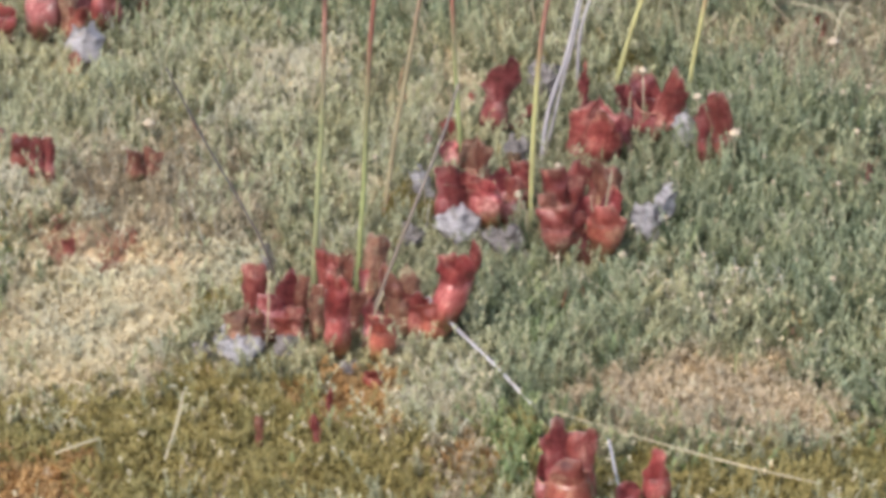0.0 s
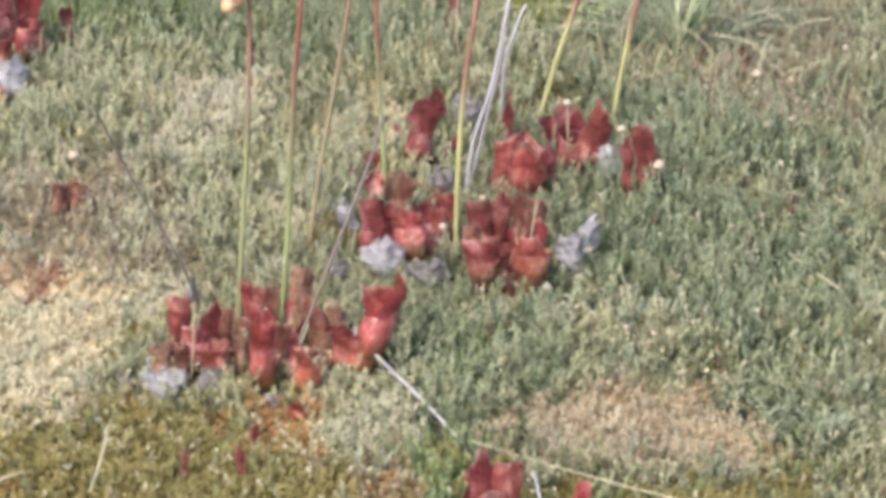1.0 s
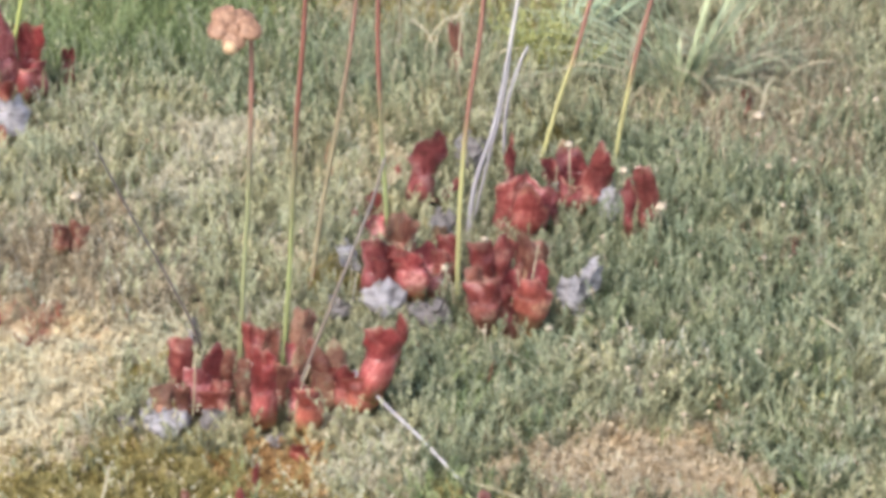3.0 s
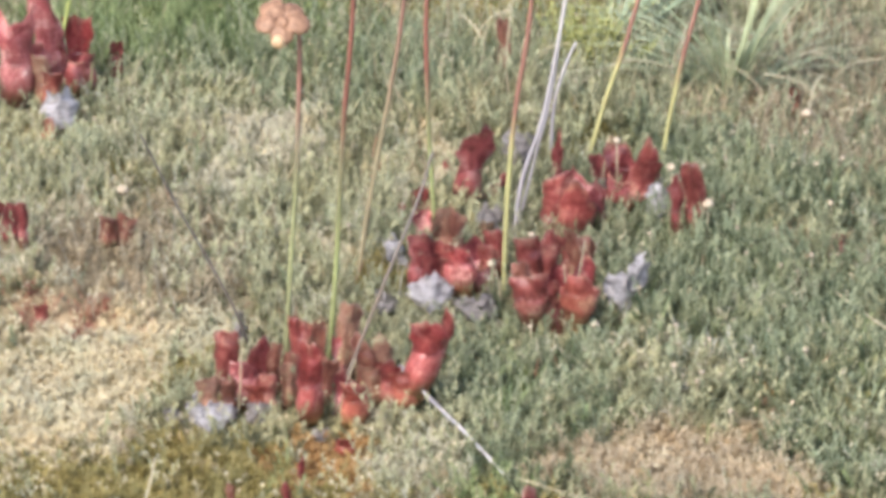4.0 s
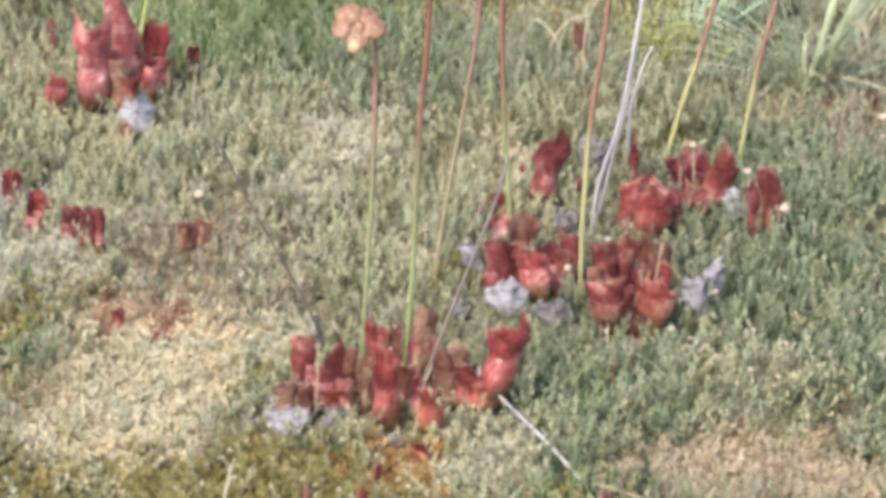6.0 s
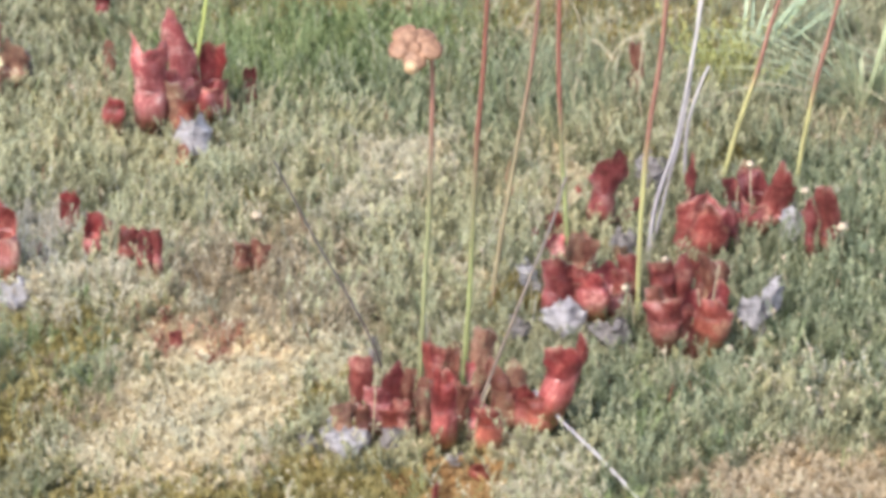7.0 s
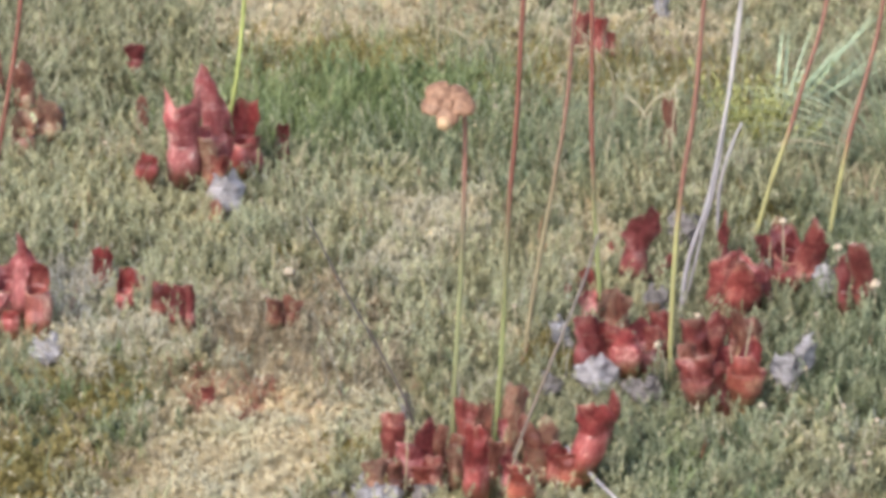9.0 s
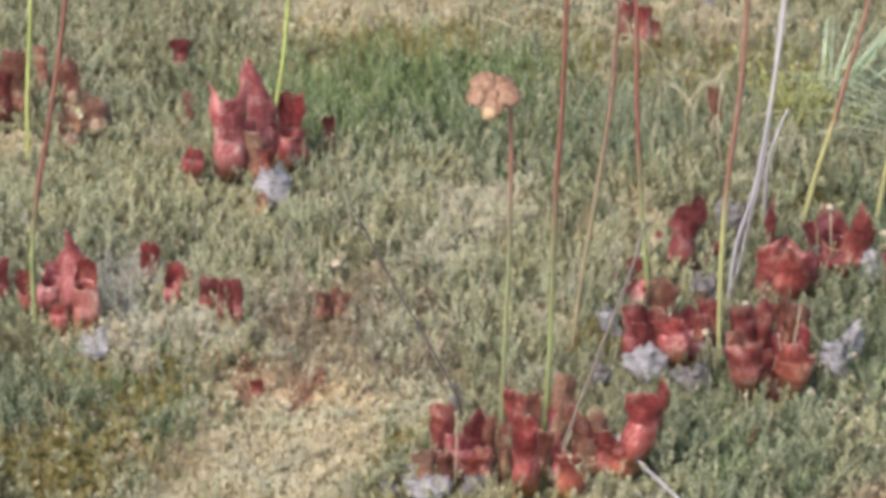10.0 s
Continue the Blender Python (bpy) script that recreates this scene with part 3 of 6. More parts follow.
pitcher(front_clump, -0.238, 3.666, 0.044, 0.025, -0.003, 190, PALE, 0.40)
pitcher(front_clump, -0.153, 3.766, 0.082, 0.011, 0.000, 180, BROWN, 0.60, top="peak")
pitcher(front_clump, -0.207, 3.682, 0.060, 0.021, -0.002, 185, PINK, 0.40)
pitcher(front_clump, -0.175, 3.667, 0.054, 0.022, -0.002, 170, RED, 0.35)
pitcher(front_clump, -0.160, 3.679, 0.058, 0.018, 0.002, 190, PALE, 0.40)
pitcher(front_clump, -0.113, 3.686, 0.056, 0.019, 0.000, 175, BROWN, 0.40)
pitcher(front_clump, -0.101, 3.663, 0.063, 0.021, -0.000, 185, PINK, 0.40, top="peak")
pitcher(front_clump, -0.072, 3.702, 0.049, 0.024, -0.001, 170, PALE, 0.40)
pitcher(front_clump, -0.049, 3.693, 0.059, 0.022, 0.002, 180, RED, 0.40, top="peak")

middle_clump = plant(0.009, 4.030, "clump of wine red pitcher leaves beside a bleached dead leaf")
pitcher(middle_clump, -0.025, 3.977, 0.070, 0.029, 0.004, 180, DARK, 0.50, hw=0.95, top="square")
pitcher(middle_clump, 0.003, 3.977, 0.063, 0.034, -0.000, 185, RED, 0.50, hw=1.05, top="square")
pitcher(middle_clump, 0.026, 3.968, 0.071, 0.040, -0.007, 168, BRIGHT, 0.26, hw=0.9, top="square")
pitcher(middle_clump, 0.042, 3.990, 0.058, 0.027, 0.000, 20, PINK, 0.42, hw=1.05, top="square")
pitcher(middle_clump, 0.025, 4.040, 0.079, 0.018, -0.002, 180, BROWN, 0.50, hw=1.05, top="slant", tip=0.7)
pitcher(middle_clump, 0.006, 4.038, 0.063, 0.024, -0.002, 20, PALE, 0.50, top="square")
pitcher(middle_clump, 0.062, 4.020, 0.059, 0.024, 0.001, 180, RED, 0.50, top="square")
pitcher(middle_clump, -0.022, 4.172, 0.045, 0.023, 0.001, 10, RED, 0.50, top="peak", tip=0.3)
pitcher(middle_clump, -0.037, 4.179, 0.028, 0.013, -0.009, 180, RED, 0.50, top="peak", tip=-0.3)
pitcher(middle_clump, -0.016, 4.094, 0.041, 0.020, -0.001, 10, PINK, 0.40)
pitcher(middle_clump, -0.008, 3.969, 0.064, 0.026, -0.002, 185, DARK, 0.40)
pitcher(middle_clump, 0.053, 3.998, 0.054, 0.021, 0.000, 170, RED, 0.45)
pitcher(middle_clump, 0.013, 3.970, 0.055, 0.025, -0.002, 190, RED, 0.40)

back_clump = plant(0.033, 4.259, "tall dark red pitcher leaf with pointed hood")
pitcher(back_clump, 0.030, 4.230, 0.105, 0.036, 0.014, 182, DARK, 0.52, hw=1.3, top="peak", tip=-0.4, point=0.25)
pitcher(back_clump, 0.049, 4.245, 0.037, 0.016, 0.026, 180, DARK, 0.50, top="peak")
pitcher(back_clump, 0.020, 4.302, 0.027, 0.013, -0.012, 180, RED, 0.50, top="peak")

right_clump = plant(0.137, 4.016, "crowded clump of dusky red pitcher leaves with flaring hoods")
pitcher(right_clump, 0.142, 4.275, 0.080, 0.013, -0.001, 180, DARK, 0.60, top="peak")
pitcher(right_clump, 0.125, 4.159, 0.091, 0.032, 0.010, 185, RED, 0.62, hw=1.15, top="slant", tip=-0.5, form="trumpet")
pitcher(right_clump, 0.174, 4.156, 0.086, 0.028, -0.002, 175, PINK, 0.60, hw=1.05, top="slant", tip=0.6, form="trumpet")
pitcher(right_clump, 0.131, 4.142, 0.086, 0.034, 0.031, 186, RED, 0.74, hw=1.15, top="peak", tip=0.35, form="trumpet", point=0.1)
pitcher(right_clump, 0.102, 3.985, 0.080, 0.027, -0.004, 178, RED, 0.50, hw=1.05, top="square")
pitcher(right_clump, 0.127, 3.993, 0.083, 0.025, -0.005, 175, RED, 0.55, hw=1.1, top="peak", tip=-0.3)
pitcher(right_clump, 0.151, 3.993, 0.086, 0.030, 0.005, 185, BROWN, 0.60, hw=1.2, top="slant", tip=0.5)
pitcher(right_clump, 0.109, 3.882, 0.082, 0.038, -0.005, 165, RED, 0.36, hw=1.0, top="slant", tip=-0.5, form="trumpet")
pitcher(right_clump, 0.131, 3.900, 0.079, 0.020, 0.001, 10, DARK, 0.42, hw=1.2, top="square")
pitcher(right_clump, 0.118, 3.898, 0.060, 0.025, 0.000, 185, RED, 0.35)
pitcher(right_clump, 0.147, 4.049, 0.045, 0.028, -0.003, 175, RED, 0.45)
pitcher(right_clump, 0.139, 3.924, 0.052, 0.022, -0.001, 180, RED, 0.40)
pitcher(right_clump, 0.094, 3.930, 0.070, 0.022, -0.003, 190, BROWN, 0.40)
pitcher(right_clump, 0.182, 4.172, 0.066, 0.023, -0.000, 180, DARK, 0.45)
pitcher(right_clump, 0.167, 3.923, 0.067, 0.025, -0.004, 10, DARK, 0.50, top="peak", tip=0.2)
pitcher(right_clump, 0.150, 3.871, 0.077, 0.042, 0.007, 165, ORANGE, 0.24, hw=0.9, form="trumpet")

far_right_clump = plant(0.216, 4.242, "dark red pitcher leaves with ragged upright hoods")
pitcher(far_right_clump, 0.226, 4.215, 0.095, 0.034, 0.022, 190, RED, 0.62, hw=1.05, top="peak", tip=0.55, form="trumpet", point=0.3)
pitcher(far_right_clump, 0.216, 4.220, 0.077, 0.037, -0.004, 10, DARK, 0.35, hw=1.0, top="square")
pitcher(far_right_clump, 0.206, 4.244, 0.058, 0.026, -0.016, 15, PINK, 0.50, hw=1.1, top="slant", tip=-0.6)
pitcher(far_right_clump, 0.208, 4.279, 0.069, 0.016, -0.005, 175, BROWN, 0.60, top="peak")
pitcher(far_right_clump, 0.224, 4.252, 0.075, 0.017, -0.008, 180, PALE, 0.55, top="peak", tip=-0.2)

lone_pitcher = plant(0.287, 4.143, "slim dark red pitcher leaf with a pale dried bud")
pitcher(lone_pitcher, 0.296, 4.128, 0.101, 0.024, -0.008, 182, RED, 0.50, hw=1.0, top="square", form="trumpet")
pitcher(lone_pitcher, 0.277, 4.136, 0.086, 0.015, -0.002, 170, DARK, 0.50, top="peak")
pitcher(lone_pitcher, 0.289, 4.164, 0.049, 0.021, -0.005, 10, PALE, 0.40)

upper_left_clump = plant(-0.495, 4.539, "large crimson pitcher leaves standing behind a bleached leaf")
pitcher(upper_left_clump, -0.506, 4.577, 0.160, 0.042, 0.004, 178, PINK, 0.52, hw=1.1, top="peak", tip=0.0, point=0.35)
pitcher(upper_left_clump, -0.470, 4.581, 0.107, 0.035, 0.012, 8, BRIGHT, 0.44, hw=1.1, top="horns")
pitcher(upper_left_clump, -0.446, 4.583, 0.062, 0.028, -0.001, 185, PINK, 0.30)
pitcher(upper_left_clump, -0.538, 4.527, 0.133, 0.048, 0.007, 180, PINK, 0.45, hw=0.92, top="horns", tip=-0.6)
pitcher(upper_left_clump, -0.499, 4.522, 0.075, 0.026, -0.000, 170, PALE, 0.45)
pitcher(upper_left_clump, -0.485, 4.510, 0.058, 0.023, 0.003, 170, ORANGE, 0.40)
pitcher(upper_left_clump, -0.478, 4.422, 0.030, 0.019, -0.003, 10, ORANGE, 0.30)
pitcher(upper_left_clump, -0.519, 4.549, 0.087, 0.033, 0.005, 185, PINK, 0.40)
pitcher(upper_left_clump, -0.486, 4.578, 0.077, 0.025, 0.003, 180, DARK, 0.40)
pitcher(upper_left_clump, -0.522, 4.541, 0.061, 0.025, 0.004, 180, DARK, 0.30)

little_pitcher = plant(-0.579, 4.521, "single small red pitcher leaf in grey green moss")
pitcher(little_pitcher, -0.579, 4.521, 0.055, 0.030, 0.004, 180, BRIGHT, 0.25)

little_pitcher = plant(-0.609, 4.719, "thin brown red pitcher leaf among grey shoots")
pitcher(little_pitcher, -0.609, 4.719, 0.061, 0.015, 0.004, 180, BROWN, 0.50, top="peak")

little_pitcher = plant(-0.416, 4.644, "single thin red pitcher leaf among green shoots")
pitcher(little_pitcher, -0.416, 4.644, 0.048, 0.019, 0.001, 10, DARK, 0.40, top="square")

little_pitcher = plant(-0.641, 4.937, "small brown red pitcher leaf among tall moss")
pitcher(little_pitcher, -0.641, 4.937, 0.043, 0.027, 0.002, 180, DARK, 0.45, top="square")

tan_pitcher = plant(-0.747, 4.714, "faded orange and maroon pitcher leaves in heath moss")
pitcher(tan_pitcher, -0.764, 4.779, 0.084, 0.030, -0.006, 180, BROWN, 0.50, top="peak", tip=-0.2)
pitcher(tan_pitcher, -0.728, 4.700, 0.067, 0.036, 0.008, 175, PALE, 0.50, hw=1.05, top="peak", tip=0.3, point=0.3)
pitcher(tan_pitcher, -0.750, 4.663, 0.058, 0.032, 0.000, 10, PALE, 0.45, top="slant", tip=0.6)

edge_clump = plant(-0.831, 4.766, "clump of red and brown pitcher leaves by a green stalk")
pitcher(edge_clump, -0.848, 4.722, 0.080, 0.029, 0.005, 180, RED, 0.45, top="square")
pitcher(edge_clump, -0.829, 4.736, 0.105, 0.036, 0.005, 170, BROWN, 0.50, hw=1.1, top="square")
pitcher(edge_clump, -0.817, 4.840, 0.072, 0.018, 0.001, 180, BROWN, 0.50, top="square")

left_clump = plant(-0.679, 4.046, "rosette of rosy pitcher leaves around a pointed hood")
pitcher(left_clump, -0.672, 4.048, 0.116, 0.033, 0.011, 180, PINK, 0.42, hw=1.0, top="peak", tip=0.0, point=0.5)
pitcher(left_clump, -0.699, 4.058, 0.067, 0.035, 0.017, 5, PINK, 0.25, hw=1.1, top="square")
pitcher(left_clump, -0.644, 4.009, 0.086, 0.033, -0.000, 355, RED, 0.25, hw=1.0, top="square")
pitcher(left_clump, -0.680, 4.014, 0.048, 0.025, 0.003, 180, BRIGHT, 0.28)
pitcher(left_clump, -0.659, 4.050, 0.048, 0.020, 0.001, 0, DARK, 0.30)
pitcher(left_clump, -0.721, 4.095, 0.047, 0.021, -0.005, 10, RED, 0.40, top="square")

left_edge_pitcher = plant(-0.760, 4.134, "dark red pitcher leaf half hidden in moss")
pitcher(left_edge_pitcher, -0.760, 4.134, 0.062, 0.018, 0.004, 180, DARK, 0.45, top="square")

little_pitcher = plant(-0.599, 4.201, "small scarlet pitcher leaf with open mouth")
pitcher(little_pitcher, -0.599, 4.201, 0.057, 0.023, 0.007, 180, BRIGHT, 0.55, form="trumpet", top="square")

little_pitcher = plant(-0.547, 4.113, "pair of small red pitcher leaves in grey heath")
pitcher(little_pitcher, -0.551, 4.074, 0.056, 0.024, 0.001, 10, BRIGHT, 0.40, hw=0.9, top="square")
pitcher(little_pitcher, -0.544, 4.152, 0.042, 0.014, -0.001, 180, DARK, 0.50, top="peak")

little_pitcher = plant(-0.485, 4.010, "three small dark red pitcher leaves in grey heath")
pitcher(little_pitcher, -0.504, 4.035, 0.052, 0.024, 0.001, 180, RED, 0.40, top="square")
pitcher(little_pitcher, -0.482, 4.002, 0.055, 0.021, 0.004, 175, DARK, 0.45, top="square")
pitcher(little_pitcher, -0.468, 3.994, 0.060, 0.012, 0.001, 180, DARK, 0.45, top="square")

little_pitcher = plant(-0.372, 4.050, "two small brown red pitcher leaves beside a pale bud")
pitcher(little_pitcher, -0.364, 4.055, 0.045, 0.021, 0.010, 180, BROWN, 0.45, top="peak", tip=0.4)
pitcher(little_pitcher, -0.379, 4.046, 0.037, 0.021, 0.004, 170, BROWN, 0.45)

little_pitcher = plant(-0.148, 3.449, "thin dark red pitcher leaf in olive moss")
pitcher(little_pitcher, -0.148, 3.449, 0.035, 0.009, -0.003, 180, DARK, 0.50, top="peak")

little_pitcher = plant(-0.137, 3.527, "thin dark red pitcher leaf in rusty moss")
pitcher(little_pitcher, -0.137, 3.527, 0.028, 0.007, -0.000, 180, DARK, 0.50, top="peak")

little_pitcher = plant(-0.207, 3.444, "thin brown pitcher leaf in olive moss")
pitcher(little_pitcher, -0.207, 3.444, 0.039, 0.009, 0.001, 180, BROWN, 0.50, top="square")

bottom_pitcher = plant(0.095, 3.299, "stacked crimson pitcher leaves rising from green moss")
pitcher(bottom_pitcher, 0.091, 3.307, 0.107, 0.028, -0.006, 178, DARK, 0.45, hw=1.0, top="peak", tip=-0.5)
pitcher(bottom_pitcher, 0.109, 3.307, 0.091, 0.030, 0.001, 182, RED, 0.35, hw=1.0, top="square")
pitcher(bottom_pitcher, 0.099, 3.282, 0.080, 0.049, 0.000, 180, ORANGE, 0.24)
pitcher(bottom_pitcher, 0.082, 3.300, 0.067, 0.022, -0.001, 20, DARK, 0.30)

bottom_pitcher = plant(0.172, 3.287, "single crimson pitcher leaf beside a pale straw")
pitcher(bottom_pitcher, 0.187, 3.299, 0.081, 0.032, 0.001, 182, BRIGHT, 0.36, hw=0.62, top="peak", tip=0.3)
pitcher(bottom_pitcher, 0.157, 3.275, 0.041, 0.028, -0.001, 10, DARK, 0.30)

small_front_pitcher = plant(-0.095, 3.584, "small orange red pitcher half sunk in tan moss")
pitcher(small_front_pitcher, -0.093, 3.583, 0.024, 0.022, -0.000, 190, ORANGE, 0.30)

far_clump = plant(-0.013, 5.023, "far dark red pitcher leaves seen through stalks")
pitcher(far_clump, -0.032, 5.029, 0.065, 0.020, -0.001, 180, RED, 0.50)
pitcher(far_clump, -0.011, 4.984, 0.064, 0.023, -0.001, 190, BRIGHT, 0.45)
pitcher(far_clump, 0.005, 4.993, 0.042, 0.015, -0.000, 170, RED, 0.40)

little_pitcher = plant(0.075, 4.601, "thin dark red pitcher leaf in tall moss")
pitcher(little_pitcher, 0.076, 4.590, 0.080, 0.016, -0.001, 180, BROWN, 0.40)

little_pitcher = plant(0.460, 4.075, "tiny red pitcher leaf in green shoots")
pitcher(little_pitcher, 0.460, 4.072, 0.025, 0.010, -0.001, 180, DARK, 0.40)

little_pitcher = plant(-0.436, 3.855, "tiny red pitcher leaf at the edge of pale moss")
pitcher(little_pitcher, -0.436, 3.852, 0.023, 0.015, 0.001, 180, RED, 0.40)

little_pitcher = plant(0.444, 4.534, "small maroon pitcher leaf among brown litter")
pitcher(little_pitcher, 0.443, 4.530, 0.037, 0.016, -0.002, 180, BROWN, 0.40)

flower(-0.164, 3.755, [(0, -0.01), (0.006, 0.117), (0.013, 0.228), (0.017, 0.355), (0.016, 0.399)], True, "dried tan pitcher flower nodding on a long stalk")
flower(-0.119, 3.774, [(0, -0.01), (0.010, 0.130), (0.018, 0.293), (0.026, 0.394), (0.034, 0.542), (0.038, 0.633)], False, "tall pitcher flower stalk, green below and red above")
flower(-0.093, 3.993, [(0, -0.01), (0.015, 0.097), (0.031, 0.193), (0.048, 0.300), (0.057, 0.412), (0.062, 0.553)], False, "tall pitcher flower stalk, thin, brown and dry")
flower(-0.003, 4.139, [(0, -0.01), (-0.009, 0.117), (-0.014, 0.236), (-0.014, 0.338), (-0.016, 0.518)], False, "tall pitcher flower stalk, green below and red above")
flower(0.073, 3.967, [(0, -0.01), (0.002, 0.114), (0.009, 0.223), (0.022, 0.322), (0.030, 0.433), (0.038, 0.573)], False, "tall pitcher flower stalk, yellow green below and red above")
flower(0.177, 4.338, [(0, -0.01), (0.020, 0.074), (0.042, 0.147), (0.056, 0.204), (0.078, 0.290), (0.095, 0.443)], False, "tall pitcher flower stalk, yellow green below and red above")
flower(0.264, 4.314, [(0, -0.01), (0.009, 0.059), (0.023, 0.146), (0.042, 0.232), (0.055, 0.303), (0.066, 0.455)], False, "tall pitcher flower stalk, yellow green below and red above")
flower(-0.492, 4.577, [(0, -0.01), (0.007, 0.039), (0.015, 0.084), (0.026, 0.138), (0.037, 0.220), (0.051, 0.382)], False, "tall yellow green pitcher flower stalk")
flower(-0.705, 4.030, [(0, -0.01), (0.001, 0.087), (0.011, 0.163), (0.030, 0.251), (0.056, 0.384), (0.073, 0.527)], False, "tall pitcher flower stalk, green below and red above")
flower(-0.801, 4.608, [(0, -0.01), (0.004, 0.073), (0.011, 0.149), (0.017, 0.202), (0.032, 0.365)], False, "tall yellow green pitcher flower stalk")

dry_stem(0.086, 4.138, [(0, -0.01), (0.009, 0.070), (0.030, 0.141), (0.043, 0.211), (0.056, 0.300), (0.064, 0.375), (0.068, 0.501)], 0.0028, SILVER, "bleached silver dry grass stem leaning in the clump")
dry_stem(0.134, 4.332, [(0, -0.01), (0.002, 0.075), (0.016, 0.133), (0.026, 0.161)], 0.0026, SILVER, "bleached silver dry grass stem leaning in the clump")
dry_stem(0.092, 4.187, [(0, -0.01), (0.019, 0.087), (0.034, 0.158), (0.044, 0.242), (0.054, 0.359), (0.070, 0.473)], 0.0018, SILVER, "bleached silver dry grass stem leaning in the clump")
dry_stem(-0.114, 3.665, [(0, -0.01), (0.033, 0.086), (0.063, 0.170), (0.093, 0.254), (0.106, 0.304)], 0.0021, DUSKY, "thin grey brown dry stem")
dry_stem(-0.190, 3.756, [(0, -0.01), (-0.024, 0.059), (-0.055, 0.118), (-0.089, 0.176), (-0.128, 0.253)], 0.0019, TWIG, "thin dark bare twig leaning over the moss")
dry_stem(0.007, 4.668, [(0, -0.01), (0.002, 0.040), (-0.002, 0.094), (-0.023, 0.125), (-0.059, 0.132)], 0.0012, STRAW, "curved thin straw coloured stem")
dry_stem(0.089, 4.480, [(0, -0.01), (-0.008, 0.038), (-0.008, 0.075), (-0.004, 0.127)], 0.0012, STRAW, "curved thin straw coloured stem")
dry_stem(0.155, 4.509, [(0, -0.01), (0.035, 0.023), (0.083, 0.039), (0.133, 0.028)], 0.0010, STRAW, "curved thin straw coloured stem")
dry_stem(-0.210, 3.668, [(0, -0.01), (0.004, 0.053), (0.006, 0.097)], 0.0010, STRAW, "thin pale dry strand standing among the pitcher leaves")
dry_stem(0.145, 3.876, [(0, -0.01), (0.007, 0.055), (0.015, 0.109)], 0.0010, STRAW, "thin pale dry strand standing among the pitcher leaves")
dry_stem(0.138, 3.888, [(0, -0.01), (0.003, 0.039), (-0.001, 0.080)], 0.0010, STRAW, "thin pale dry strand standing among the pitcher leaves")
dry_stem(0.070, 3.941, [(0, -0.01), (-0.004, 0.042), (-0.014, 0.062)], 0.0010, STRAW, "thin pale dry strand standing among the pitcher leaves")
dry_stem(0.017, 3.955, [(0, -0.01), (-0.004, 0.031), (0.003, 0.065)], 0.0010, STRAW, "thin pale dry strand standing among the pitcher leaves")
dry_stem(-0.105, 3.647, [(0, -0.01), (0.007, 0.041), (0.020, 0.080)], 0.0010, STRAW, "thin pale dry strand standing among the pitcher leaves")
dry_stem(0.200, 4.235, [(0, -0.01), (-0.006, 0.031), (-0.003, 0.060)], 0.0010, STRAW, "thin pale dry strand standing among the pitcher leaves")
dry_stem(-0.497, 4.519, [(0, -0.01), (0.005, 0.031), (0.003, 0.061)], 0.0010, STRAW, "thin pale dry strand standing among the pitcher leaves")
fallen_stem([(-0.040, 3.724, 0.035), (-0.008, 3.662, 0.030), (0.033, 3.565, 0.022), (0.074, 3.482, 0.015)], 0.0022, SILVER, "pale dry stem lying slanted across green moss")
fallen_stem([(0.079, 3.492, 0.015), (0.129, 3.459, 0.020), (0.173, 3.423, 0.020), (0.259, 3.363, 0.018), (0.346, 3.329, 0.012)], 0.0010, STRAW, "thin pale dry stem lying on tan moss")
fallen_stem([(-0.283, 3.477, 0.040), (-0.287, 3.443, 0.030), (-0.297, 3.399, 0.015)], 0.0013, STRAW, "short pale straw sticking from olive moss")
fallen_stem([(-0.405, 3.392, 0.020), (-0.383, 3.398, 0.022), (-0.364, 3.415, 0.020)], 0.0013, STRAW, "short pale straw lying on olive moss")
fallen_stem([(0.142, 3.398, 0.030), (0.146, 3.366, 0.025), (0.151, 3.316, 0.012)], 0.0016, SILVER, "thin pale stem beside the red pitcher leaf")
fallen_stem([(0.443, 3.937, 0.020), (0.465, 3.899, 0.020), (0.492, 3.854, 0.015)], 0.0018, STRAW, "thin pale straw in the green moss")

dead_leaf(-0.237, 3.647, 0.064, 0.026, BLEACHED, 0.22, 0, "crumpled silver white dead pitcher leaf on moss", 0.75)
dead_leaf(-0.269, 3.637, 0.019, 0.025, GREY, 0.70, 60, "curled dark grey dead leaf tip")
dead_leaf(-0.192, 3.654, 0.027, 0.025, GREY, 0.60, -30, "curled dark grey dead leaf beside the pitchers")
dead_leaf(-0.120, 3.611, 0.024, 0.009, GREY, 0.30, 10, "flat grey dead leaf scrap at the clump's foot")
dead_leaf(-0.061, 3.926, 0.037, 0.021, GREY, 0.50, -25, "grey lavender dead leaf behind the pitchers")
dead_leaf(-0.213, 3.827, 0.017, 0.036, GREY, 0.90, 20, "dark dried curl caught on the twig")
dead_leaf(-0.007, 3.952, 0.060, 0.040, BLEACHED, 0.55, 5, "bleached white dead pitcher leaf hanging over moss", 0.55)
dead_leaf(-0.042, 4.024, 0.023, 0.045, BLEACHED, 0.90, 60, "bleached lilac dead pitcher leaf")
dead_leaf(0.057, 4.138, 0.036, 0.037, GREY, 0.70, -10, "grey dead pitcher leaf in the clump")
dead_leaf(0.044, 3.921, 0.047, 0.026, GREY, 0.50, 10, "faint grey dead leaf sunk in moss")
dead_leaf(0.206, 3.956, 0.026, 0.068, BLEACHED, 0.9, -65, "narrow silver dead leaf leaning in green moss")
dead_leaf(0.203, 3.936, 0.034, 0.046, BLEACHED, 0.7, 10, "ragged pale dead leaf under a silver one")
